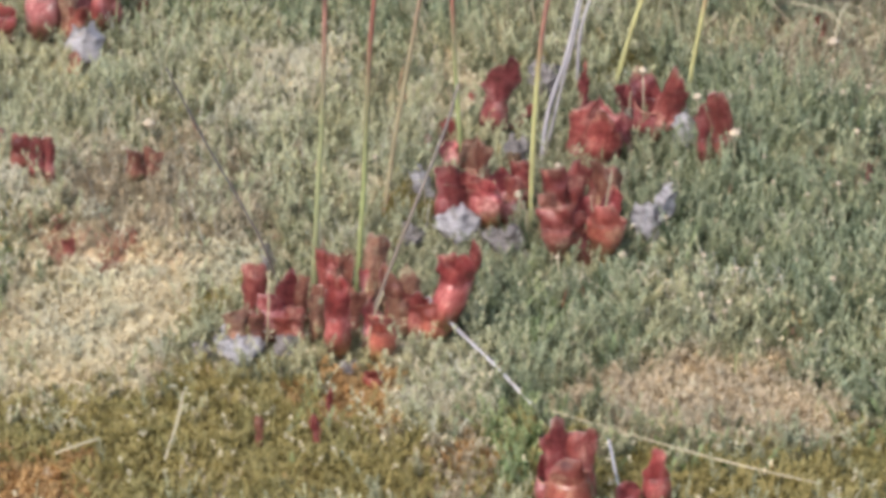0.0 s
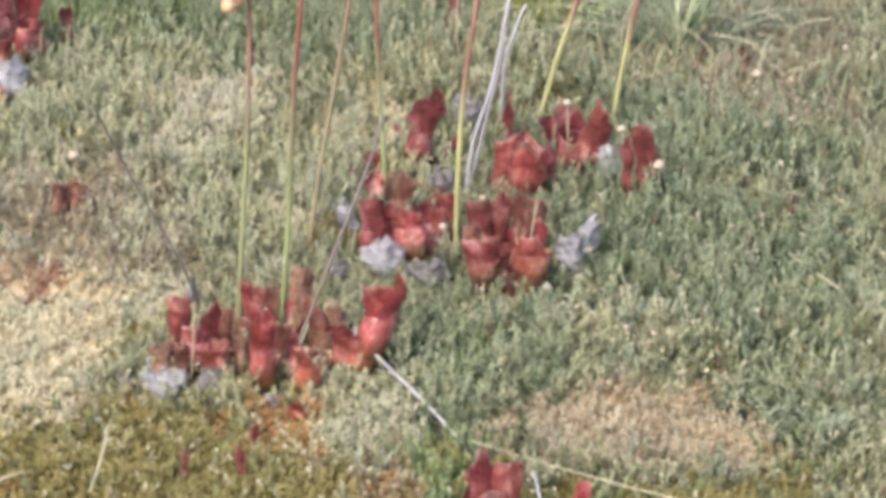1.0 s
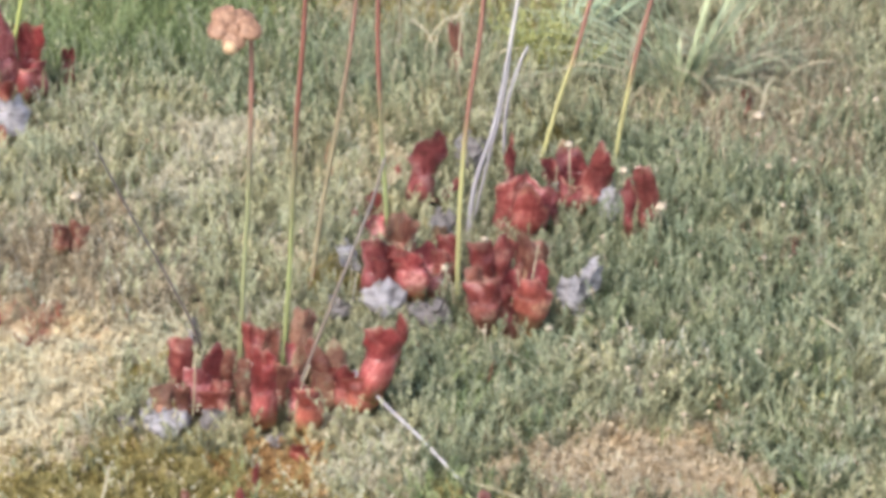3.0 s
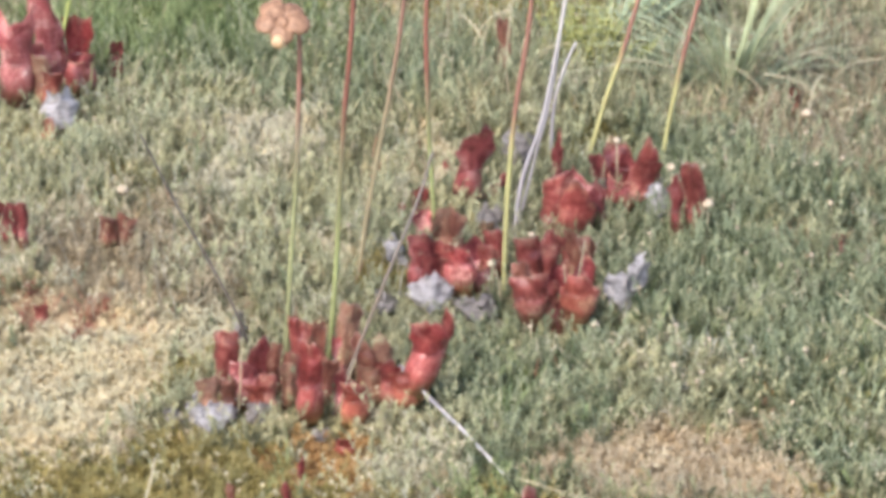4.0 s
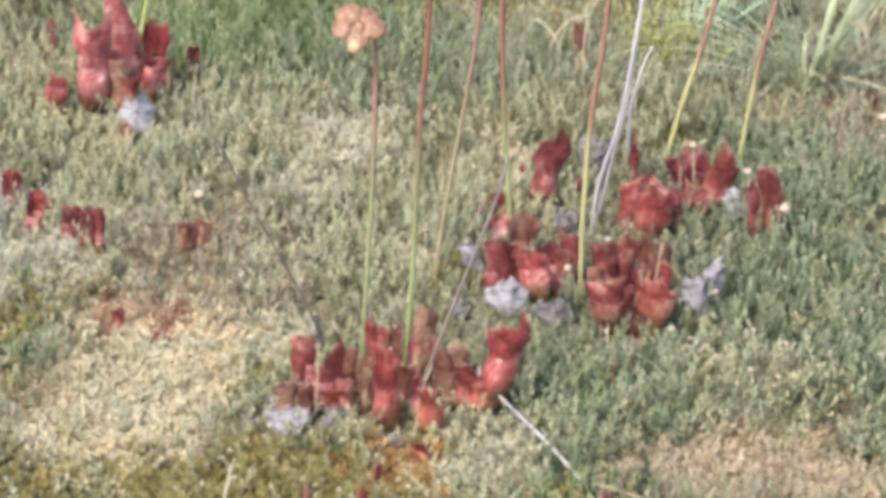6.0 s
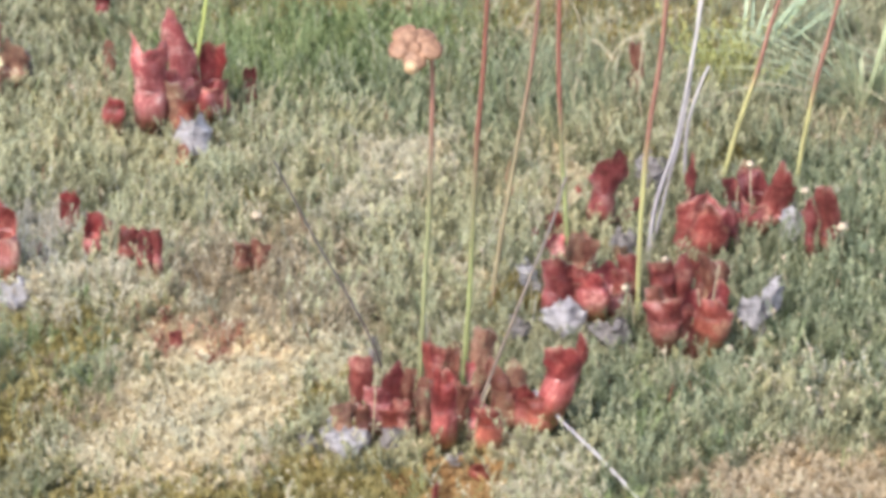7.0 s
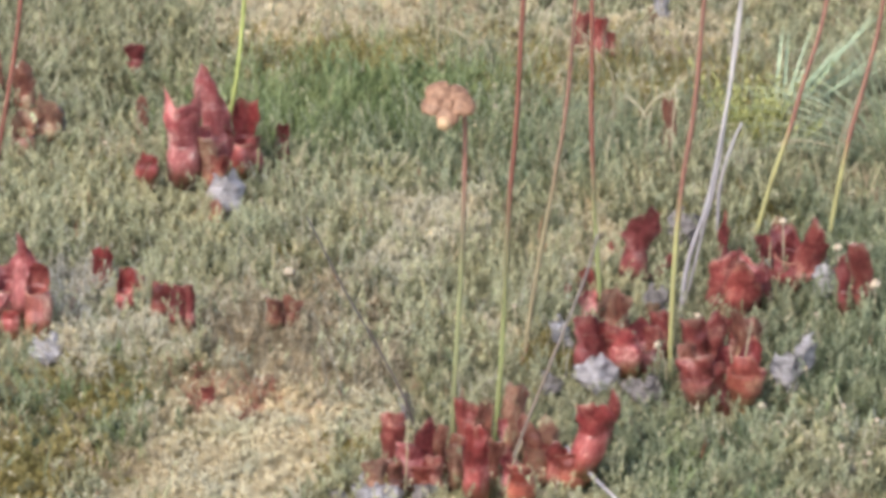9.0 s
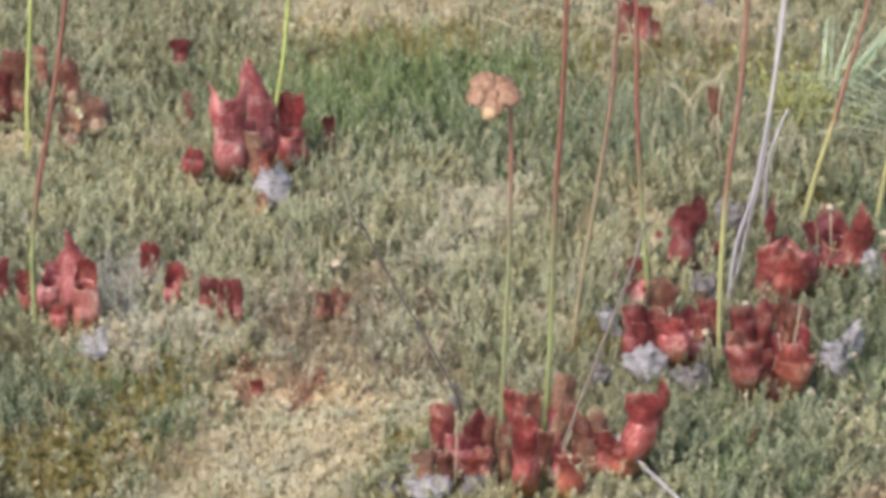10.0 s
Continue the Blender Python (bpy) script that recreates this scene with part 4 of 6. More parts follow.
dead_leaf(0.252, 4.189, 0.034, 0.043, BLEACHED, 0.8, -30, "greyish pink dead leaf between two pitchers")
dead_leaf(0.192, 4.248, 0.015, 0.029, BLEACHED, 0.85, 0, "small bleached leaf scrap between two clumps")
dead_leaf(-0.080, 3.744, 0.024, 0.042, WITHERED, 0.9, 15, "withered dark brown dead leaf between the pitchers")
dead_leaf(-0.094, 3.775, 0.021, 0.037, GREY, 0.9, -20, "dull grey brown dead leaf between the pitchers")
dead_leaf(-0.064, 3.767, 0.022, 0.034, WITHERED, 0.85, 20, "withered tan dead leaf leaning on a pitcher")
dead_leaf(-0.109, 3.719, 0.016, 0.036, WITHERED, 0.9, -10, "narrow withered brown dead leaf")
dead_leaf(-0.079, 3.756, 0.033, 0.038, WITHERED, 0.80, 15, "withered brown dead leaf folded among the pitchers")
dead_leaf(-0.098, 3.674, 0.026, 0.027, WITHERED, 0.70, -20, "withered brown dead leaf at the foot of the clump")
dead_leaf(-0.124, 3.849, 0.024, 0.028, WITHERED, 0.80, 10, "withered brown dead leaf behind the pitchers")
dead_leaf(0.054, 4.122, 0.022, 0.025, WITHERED, 0.80, -10, "withered brown dead leaf between red pitchers")
dead_leaf(0.140, 4.123, 0.018, 0.024, WITHERED, 0.80, 20, "withered brown dead leaf in the crowded clump")
dead_leaf(0.079, 5.180, 0.030, 0.040, BLEACHED, 0.80, 20, "pale lilac dead leaf scrap over a dark one")
dead_leaf(0.064, 5.172, 0.022, 0.022, WITHERED, 0.50, -20, "dark withered leaf scrap under a pale one")
dead_leaf(0.228, 4.054, 0.028, 0.026, GREY, 0.80, -50, "thin silver dead leaf tip")
dead_leaf(0.254, 4.239, 0.028, 0.027, GREY, 0.60, 0, "grey dead leaf between the pitchers")
dead_leaf(0.193, 4.271, 0.016, 0.024, BLEACHED, 0.80, 0, "small bleached leaf scrap")
dead_leaf(0.087, 4.330, 0.048, 0.042, GREY, 0.60, -35, "grey dead leaf leaning between stalks")
dead_leaf(-0.467, 4.458, 0.047, 0.052, BLEACHED, 0.90, 15, "bleached dead pitcher leaf folded downward")
dead_leaf(-0.620, 3.931, 0.040, 0.024, BLEACHED, 0.25, 20, "white dead leaf scrap in heath moss")
dead_leaf(-0.709, 4.705, 0.013, 0.051, GREY, 1.00, 0, "dark grey dead leaf strip")

sedge_tuft(0.366, 4.575, [(20, 10, 40, 20, 14, 0.25, 0.0044, 0.12), (12, 5, 30, 30, 8, 0.24, 0.0046, 0.15), (13, 175, 30, 34, 12, 0.27, 0.0042, 0.75), (10, 178, 30, 52, 10, 0.22, 0.0042, 0.55),
                          (10, 180, 50, 18, 10, 0.26, 0.0038, 0.45), (12, 0, 40, 52, 14, 0.20, 0.0028, 0.8), (20, 0, 180, 18, 12, 0.10, 0.0036, 0.3)], SEDGE, 3, "tuft of pale green sedge, upright sheaf and arching blades")
sedge_tuft(0.225, 4.765, [(16, 10, 22, 46, 9, 0.18, 0.0062, 0.10), (8, 40, 50, 28, 12, 0.15, 0.0050, 0.3), (12, 0, 180, 60, 12, 0.09, 0.0044, 0.6)], TEAL, 5, "tuft of blue green sedge blades")
sedge_tuft(0.116, 4.813, [(4, 175, 20, 10, 5, 0.125, 0.0055, 0.10), (4, 0, 180, 30, 10, 0.07, 0.0036, 0.4)], TEAL, 11, "few tall blue green sedge blades in moss")
sedge_tuft(0.443, 4.660, [(12, 0, 180, 25, 15, 0.15, 0.0024, 0.9), (12, 170, 40, 35, 10, 0.18, 0.0024, 1.0)], SEDGE, 8, "loose tuft of pale arching sedge")
sedge_tuft(0.288, 4.607, [(14, 0, 180, 35, 20, 0.13, 0.0020, 1.0)], STRAW, 9, "loose tuft of dry straw sedge")
dry_stem(0.445, 4.646, [(0, -0.01), (0.006, 0.020), (0.016, 0.035), (0.031, 0.041)], 0.0012, STRAW, "thin straw coloured dry stem arching over brown litter")
dry_stem(0.469, 4.604, [(0, -0.01), (-0.015, 0.031), (-0.041, 0.057), (-0.073, 0.065)], 0.0012, STRAW, "thin straw coloured dry stem arching over brown litter")
dry_stem(0.514, 4.598, [(0, -0.01), (-0.011, 0.019), (-0.030, 0.034), (-0.052, 0.039)], 0.0010, STRAW, "thin straw coloured dry stem arching over brown litter")
dry_stem(0.416, 4.522, [(0, -0.01), (-0.013, 0.028), (-0.036, 0.050), (-0.064, 0.057)], 0.0009, STRAW, "thin straw coloured dry stem arching over brown litter")
dry_stem(0.506, 4.473, [(0, -0.01), (0.007, 0.020), (0.020, 0.036), (0.039, 0.041)], 0.0009, STRAW, "thin straw coloured dry stem arching over brown litter")
dry_stem(0.494, 4.676, [(0, -0.01), (-0.005, 0.037), (-0.012, 0.065), (-0.020, 0.074)], 0.0010, STRAW, "thin straw coloured dry stem arching over brown litter")
dry_stem(0.474, 4.542, [(0, -0.01), (-0.005, 0.020), (-0.013, 0.035), (-0.022, 0.040)], 0.0009, STRAW, "thin straw coloured dry stem arching over brown litter")
dry_stem(0.487, 4.603, [(0, -0.01), (0.013, 0.031), (0.037, 0.055), (0.069, 0.064)], 0.0010, STRAW, "thin straw coloured dry stem arching over brown litter")
dry_stem(0.401, 4.690, [(0, -0.01), (0.009, 0.038), (0.025, 0.067), (0.046, 0.077)], 0.0012, STRAW, "thin straw coloured dry stem arching over brown litter")
dry_stem(0.454, 4.457, [(0, -0.01), (0.003, 0.030), (0.009, 0.053), (0.019, 0.061)], 0.0012, STRAW, "thin straw coloured dry stem arching over brown litter")
dry_stem(0.486, 4.505, [(0, -0.01), (-0.018, 0.030), (-0.047, 0.053), (-0.084, 0.061)], 0.0012, STRAW, "thin straw coloured dry stem arching over brown litter")
dry_stem(0.522, 4.599, [(0, -0.01), (-0.012, 0.031), (-0.033, 0.056), (-0.058, 0.063)], 0.0011, STRAW, "thin straw coloured dry stem arching over brown litter")
dry_stem(0.499, 4.432, [(0, -0.01), (0.004, 0.020), (0.011, 0.036), (0.022, 0.042)], 0.0011, STRAW, "thin straw coloured dry stem arching over brown litter")
dry_stem(0.485, 4.491, [(0, -0.01), (0.005, 0.018), (0.014, 0.031), (0.026, 0.035)], 0.0013, STRAW, "thin straw coloured dry stem arching over brown litter")
dry_stem(0.421, 4.605, [(0, -0.01), (0.012, 0.032), (0.035, 0.056), (0.066, 0.065)], 0.0010, STRAW, "thin straw coloured dry stem arching over brown litter")
dry_stem(0.458, 4.691, [(0, -0.01), (-0.004, 0.029), (-0.009, 0.051), (-0.014, 0.058)], 0.0010, STRAW, "thin straw coloured dry stem arching over brown litter")
dry_stem(0.076, 4.780, [(0, -0.01), (-0.007, 0.022), (-0.018, 0.039), (-0.033, 0.044)], 0.0008, STRAW, "thin straw coloured dry stem arching over green moss")
dry_stem(0.033, 4.646, [(0, -0.01), (0.012, 0.034), (0.032, 0.061), (0.059, 0.070)], 0.0011, STRAW, "thin straw coloured dry stem arching over green moss")
dry_stem(0.058, 4.711, [(0, -0.01), (0.017, 0.038), (0.046, 0.068), (0.085, 0.078)], 0.0008, STRAW, "thin straw coloured dry stem arching over green moss")
dry_stem(0.062, 4.602, [(0, -0.01), (-0.008, 0.030), (-0.022, 0.053), (-0.039, 0.061)], 0.0012, STRAW, "thin straw coloured dry stem arching over green moss")
dry_stem(0.120, 4.788, [(0, -0.01), (0.005, 0.032), (0.013, 0.056), (0.025, 0.064)], 0.0010, STRAW, "thin straw coloured dry stem arching over green moss")
dry_stem(0.112, 4.596, [(0, -0.01), (0.010, 0.022), (0.027, 0.039), (0.051, 0.045)], 0.0010, STRAW, "thin straw coloured dry stem arching over green moss")
dry_stem(0.097, 4.630, [(0, -0.01), (0.005, 0.022), (0.012, 0.040), (0.022, 0.045)], 0.0011, STRAW, "thin straw coloured dry stem arching over green moss")
dry_stem(0.079, 4.763, [(0, -0.01), (0.004, 0.028), (0.012, 0.049), (0.023, 0.057)], 0.0009, STRAW, "thin straw coloured dry stem arching over green moss")
dry_stem(-0.093, 5.061, [(0, -0.01), (0.003, 0.029), (0.007, 0.051), (0.013, 0.059)], 0.0011, STRAW, "thin dry stem arching over olive moss")
dry_stem(-0.045, 4.860, [(0, -0.01), (-0.004, 0.016), (-0.012, 0.029), (-0.022, 0.033)], 0.0010, STRAW, "thin dry stem arching over olive moss")
dry_stem(-0.009, 4.912, [(0, -0.01), (-0.005, 0.026), (-0.013, 0.047), (-0.023, 0.054)], 0.0011, STRAW, "thin dry stem arching over olive moss")
dry_stem(-0.085, 5.026, [(0, -0.01), (0.002, 0.032), (0.007, 0.057), (0.012, 0.066)], 0.0011, STRAW, "thin dry stem arching over olive moss")
dry_stem(-0.131, 5.069, [(0, -0.01), (-0.009, 0.035), (-0.024, 0.062), (-0.044, 0.071)], 0.0009, STRAW, "thin dry stem arching over olive moss")
dry_stem(-0.080, 4.894, [(0, -0.01), (0.003, 0.032), (0.008, 0.058), (0.015, 0.066)], 0.0010, STRAW, "thin dry stem arching over olive moss")
dry_stem(-0.170, 4.952, [(0, -0.01), (-0.010, 0.023), (-0.027, 0.040), (-0.049, 0.046)], 0.0011, STRAW, "thin dry stem arching over olive moss")
dry_stem(-0.021, 4.961, [(0, -0.01), (-0.007, 0.033), (-0.020, 0.059), (-0.035, 0.068)], 0.0011, STRAW, "thin dry stem arching over olive moss")
dry_stem(-0.075, 4.812, [(0, -0.01), (0.010, 0.023), (0.027, 0.042), (0.050, 0.048)], 0.0009, STRAW, "thin dry stem arching over olive moss")
dry_stem(-0.033, 5.060, [(0, -0.01), (0.004, 0.026), (0.010, 0.045), (0.017, 0.053)], 0.0010, STRAW, "thin dry stem arching over olive moss")
pale_bud(0.309, 4.121, 0.0075, 0.045)
pale_bud(0.270, 4.189, 0.0055, 0.06)
pale_bud(0.140, 3.921, 0.0055, 0.05)
pale_bud(0.059, 3.965, 0.005, 0.045)
pale_bud(0.207, 4.218, 0.005, 0.09)
pale_bud(0.093, 3.873, 0.0045, 0.04)
pale_bud(0.105, 4.034, 0.0045, 0.055)
pale_bud(0.170, 3.826, 0.005, 0.04)
pale_bud(-0.370, 4.173, 0.007)
pale_bud(0.451, 4.442, 0.007)
pale_bud(0.436, 4.523, 0.0035)
pale_bud(0.444, 4.368, 0.0038)
pale_bud(0.508, 4.579, 0.0035)
pale_bud(0.575, 4.567, 0.0044)
pale_bud(0.514, 4.377, 0.0034)
pale_bud(0.447, 4.247, 0.0054)
pale_bud(0.479, 4.271, 0.0038)
pale_bud(0.340, 4.288, 0.0033)
pale_bud(0.300, 4.439, 0.0030)
pale_bud(0.605, 4.518, 0.0044)
pale_bud(0.259, 3.784, 0.0041)
pale_bud(0.288, 3.794, 0.0030)
pale_bud(0.384, 3.989, 0.0035)
pale_bud(0.342, 4.087, 0.0028)
pale_bud(0.274, 3.699, 0.0030)
pale_bud(0.372, 3.654, 0.0029)
pale_bud(0.340, 3.711, 0.0030)
pale_bud(0.406, 3.849, 0.0031)
pale_bud(0.091, 3.790, 0.0030)
pale_bud(0.101, 3.870, 0.0027)
pale_bud(0.188, 3.791, 0.0023)
pale_bud(0.370, 3.712, 0.0026)
pale_bud(0.340, 4.273, 0.0029)
pale_bud(0.395, 4.287, 0.0025)
pale_bud(-0.146, 4.721, 0.0036)
pale_bud(-0.143, 4.716, 0.0036)
pale_bud(-0.144, 4.718, 0.0032)
pale_bud(-0.646, 4.653, 0.0036)
pale_bud(-0.483, 4.189, 0.0025)
pale_bud(-0.225, 4.060, 0.0024)
pale_bud(-0.424, 4.422, 0.0026)
pale_bud(0.305, 3.631, 0.003)
pale_bud(0.100, 3.829, 0.003)
pale_bud(0.206, 3.845, 0.003)
pale_bud(0.316, 4.056, 0.003)
pale_bud(0.405, 4.353, 0.003)
pale_bud(0.348, 4.014, 0.003)
pale_bud(0.311, 4.146, 0.003)
pale_bud(-0.147, 4.769, 0.003)
pale_bud(0.323, 3.723, 0.003)
pale_bud(0.428, 3.697, 0.003)
pale_bud(0.259, 3.830, 0.003)
pale_bud(0.291, 3.774, 0.003)
pale_bud(0.277, 3.719, 0.0023)
pale_bud(0.320, 4.185, 0.0023)
pale_bud(0.261, 4.190, 0.0024)
pale_bud(0.279, 3.700, 0.0034)
pale_bud(0.324, 3.872, 0.0033)
pale_bud(0.250, 3.707, 0.0035)
pale_bud(0.454, 4.037, 0.0027)
pale_bud(0.241, 4.066, 0.0031)
pale_bud(0.421, 4.014, 0.0037)
pale_bud(0.404, 3.988, 0.0026)
pale_bud(0.223, 3.937, 0.0033)
pale_bud(0.453, 4.138, 0.0036)
pale_bud(0.361, 3.838, 0.0036)
pale_bud(0.393, 3.756, 0.0038)
pale_bud(0.488, 3.994, 0.0036)
pale_bud(-0.104, 4.079, 0.0029)
pale_bud(-0.572, 4.061, 0.0027)
pale_bud(-0.605, 4.109, 0.0022)
pale_bud(-0.390, 4.079, 0.0023)
pale_bud(-0.631, 3.962, 0.0031)
pale_bud(-0.666, 4.417, 0.0022)
pale_bud(-0.662, 4.109, 0.0021)


# ---- the moss carpet ----
PATCHES = []


def patch(kind, x, y, rx, ry, weight):
    PATCHES.append((kind, x, y, rx, ry, weight))


patch("cream", -0.372, 3.735, 0.100, 0.120, 2.20)
patch("cream", -0.280, 3.832, 0.059, 0.045, 1.60)
patch("cream", -0.451, 3.584, 0.058, 0.065, 1.10)
patch("lichen", -0.256, 4.289, 0.044, 0.047, 1.30)
patch("lichen", -0.037, 3.596, 0.041, 0.086, 1.00)
patch("lichen", 0.224, 3.805, 0.049, 0.045, 0.60)
patch("lichen", -0.259, 3.996, 0.045, 0.047, 0.80)
patch("cream", -0.176, 4.335, 0.034, 0.042, 0.70)
patch("cream", -0.121, 4.072, 0.032, 0.072, 0.70)
patch("cream", -0.037, 3.605, 0.047, 0.101, 0.80)
patch("heath", -0.025, 3.590, 0.059, 0.115, 1.30)
patch("cream", -0.378, 5.202, 0.192, 0.098, 1.60)
patch("tan", -0.340, 5.170, 0.200, 0.120, 0.70)
patch("heath", -0.260, 5.120, 0.220, 0.120, 0.70)
patch("olive", 0.006, 5.025, 0.179, 0.115, 0.80)
patch("cream", 0.172, 5.132, 0.095, 0.097, 0.40)
patch("cream", -0.119, 5.084, 0.086, 0.087, 0.80)
patch("heath", 0.321, 5.109, 0.118, 0.116, 0.70)
patch("cream", 0.045, 5.097, 0.134, 0.116, 0.80)
patch("cream", 0.191, 3.886, 0.100, 0.092, 0.30)
patch("cream", -0.019, 4.331, 0.048, 0.076, 0.80)
patch("heath", 0.147, 4.462, 0.112, 0.103, 1.10)
patch("heath", 0.048, 4.146, 0.046, 0.081, 1.00)
patch("olive", -0.061, 4.000, 0.026, 0.047, 1.00)
patch("olive", 0.146, 4.413, 0.083, 0.051, 0.60)
patch("cream", -0.535, 4.429, 0.042, 0.068, 0.30)
patch("tan", 0.242, 3.539, 0.107, 0.074, 4.00)
patch("tan", 0.325, 3.499, 0.057, 0.065, 2.40)
patch("tan", -0.000, 3.385, 0.050, 0.069, 1.00)
patch("rust", 0.005, 3.379, 0.045, 0.062, 1.30)
patch("lush", 0.061, 3.421, 0.034, 0.097, 1.20)
patch("olive", 0.067, 3.405, 0.051, 0.097, 0.90)
patch("olive", 0.259, 3.344, 0.155, 0.068, 1.60)
patch("lush", 0.223, 3.392, 0.084, 0.069, 0.90)
patch("olive", 0.391, 3.397, 0.050, 0.096, 1.20)
patch("lush", 0.389, 3.436, 0.045, 0.083, 0.60)
patch("cream", -0.420, 3.568, 0.064, 0.050, 1.00)
patch("tan", -0.421, 3.353, 0.050, 0.055, 1.20)
patch("tan", -0.392, 3.918, 0.101, 0.054, 0.35)
patch("rust", -0.118, 3.538, 0.043, 0.048, 3.00)
patch("rust", -0.419, 3.360, 0.053, 0.061, 2.40)
patch("rust", 0.005, 3.429, 0.023, 0.035, 0.80)
patch("tan", -0.572, 3.953, 0.076, 0.093, 0.20)
patch("tan", 0.399, 4.542, 0.121, 0.122, 0.60)
patch("tan", 0.410, 4.058, 0.071, 0.095, 0.50)
patch("tan", -0.311, 3.582, 0.053, 0.072, 0.60)
patch("olive", -0.358, 3.457, 0.182, 0.112, 1.70)
patch("olive", -0.509, 4.442, 0.091, 0.069, 0.40)
patch("heath", -0.520, 4.430, 0.110, 0.090, 0.80)
patch("olive", -0.208, 3.519, 0.092, 0.085, 0.80)
patch("olive", -0.660, 3.693, 0.066, 0.103, 0.45)
patch("olive", -0.079, 3.393, 0.090, 0.083, 0.80)
patch("olive", -0.183, 3.364, 0.211, 0.082, 1.80)
patch("olive", -0.243, 3.713, 0.054, 0.089, 0.20)
patch("olive", 0.189, 4.681, 0.044, 0.054, 0.90)
patch("olive", 0.441, 3.640, 0.053, 0.087, 0.40)
patch("olive", -0.355, 4.986, 0.154, 0.095, 0.70)
patch("tall", -0.324, 4.727, 0.169, 0.100, 1.00)
patch("lush", -0.335, 4.778, 0.178, 0.100, 1.80)
patch("lush", -0.623, 3.817, 0.055, 0.076, 0.50)
patch("lush", 0.088, 3.736, 0.048, 0.104, 0.80)
patch("tall", 0.320, 4.062, 0.058, 0.111, 0.60)
patch("tall", -0.065, 4.598, 0.187, 0.124, 1.20)
patch("tall", 0.356, 4.126, 0.171, 0.210, 1.20)
patch("tall", 0.089, 3.778, 0.092, 0.165, 1.20)
patch("tall", -0.657, 3.839, 0.087, 0.106, 1.10)
patch("tall", 0.499, 4.472, 0.105, 0.155, 0.80)
patch("tall", 0.266, 4.292, 0.081, 0.133, 1.00)
patch("tall", -0.495, 4.746, 0.089, 0.145, 0.50)
patch("tall", 0.223, 4.608, 0.144, 0.071, 0.70)
patch("tall", 0.056, 3.512, 0.069, 0.113, 0.80)
patch("heath", -0.279, 4.010, 0.122, 0.094, 1.00)
patch("heath", -0.689, 4.431, 0.139, 0.120, 1.10)
patch("heath", 0.220, 3.709, 0.150, 0.118, 0.40)
patch("green", 0.292, 3.425, 0.147, 0.083, 0.60)
patch("olive", 0.263, 3.409, 0.135, 0.069, 0.50)
patch("red", 0.359, 3.644, 0.033, 0.029, 0.45)
patch("rust", 0.356, 3.688, 0.027, 0.029, 0.50)
patch("tall", 0.411, 3.990, 0.102, 0.172, 0.90)
patch("tall", 0.355, 3.926, 0.076, 0.093, 0.50)
patch("heath", -0.548, 4.070, 0.104, 0.096, 0.80)
patch("heath", -0.155, 4.305, 0.109, 0.117, 0.70)
patch("heath", 0.418, 3.845, 0.074, 0.182, 0.30)
patch("heath", -0.348, 4.539, 0.114, 0.105, 0.60)
patch("red", -0.394, 3.870, 0.093, 0.034, 0.80)
patch("red", -0.342, 3.838, 0.049, 0.033, 0.55)
patch("red", 0.416, 4.059, 0.039, 0.032, 0.60)
patch("grey", -0.621, 4.184, 0.063, 0.073, 1.50)
patch("grey", 0.041, 3.939, 0.038, 0.047, 0.90)
patch("grey", -0.441, 4.550, 0.043, 0.061, 0.80)
patch("grey", -0.769, 4.372, 0.055, 0.068, 0.70)
patch("cream", -0.815, 4.621, 0.040, 0.044, 1.50)
patch("cream", -0.631, 4.673, 0.031, 0.032, 1.20)
patch("grey", 0.243, 4.242, 0.034, 0.049, 0.80)
patch("red", 0.437, 4.570, 0.079, 0.079, 0.55)
patch("tan", 0.452, 4.579, 0.107, 0.132, 0.50)
patch("rust", 0.435, 4.646, 0.044, 0.053, 0.50)
patch("olive", -0.602, 3.708, 0.078, 0.089, 0.40)
patch("tall", -0.586, 3.771, 0.073, 0.075, 0.80)
patch("lush", 0.455, 3.724, 0.036, 0.119, 0.50)
patch("heath", 0.240, 3.764, 0.079, 0.067, 0.60)
patch("olive", -0.031, 4.869, 0.197, 0.130, 0.40)
patch("olive", -0.182, 5.078, 0.125, 0.096, 0.45)
patch("cream", -0.208, 4.955, 0.038, 0.034, 0.80)
patch("cream", -0.068, 4.810, 0.034, 0.029, 0.70)
patch("tan", -0.391, 3.975, 0.108, 0.070, 0.30)
patch("olive", -0.553, 3.848, 0.037, 0.091, 1.00)
patch("lush", -0.555, 3.862, 0.037, 0.076, 0.60)
patch("olive", 0.165, 4.871, 0.121, 0.111, 0.50)
patch("heath", -0.507, 4.286, 0.135, 0.100, 0.35)
patch("cream", -0.367, 3.761, 0.091, 0.075, 0.60)
patch("lichen", -0.415, 3.694, 0.036, 0.044, 1.60)
patch("olive", -0.427, 3.631, 0.041, 0.029, 1.20)
patch("tan", -0.337, 3.774, 0.037, 0.037, 1.20)
patch("olive", -0.594, 4.457, 0.091, 0.069, 0.20)
patch("lush", -0.364, 4.778, 0.149, 0.100, 1.30)
patch("olive", -0.335, 4.673, 0.088, 0.054, 0.40)
patch("lichen", -0.450, 4.127, 0.059, 0.048, 0.70)
patch("tan", -0.354, 4.626, 0.087, 0.071, 0.30)
patch("olive", -0.670, 4.553, 0.086, 0.088, 0.50)
patch("olive", -0.416, 4.338, 0.178, 0.185, 0.20)
patch("tan", -0.416, 4.115, 0.170, 0.129, 0.15)
patch("olive", -0.069, 4.896, 0.198, 0.112, 0.15)
patch("lush", -0.597, 3.762, 0.085, 0.105, 0.40)
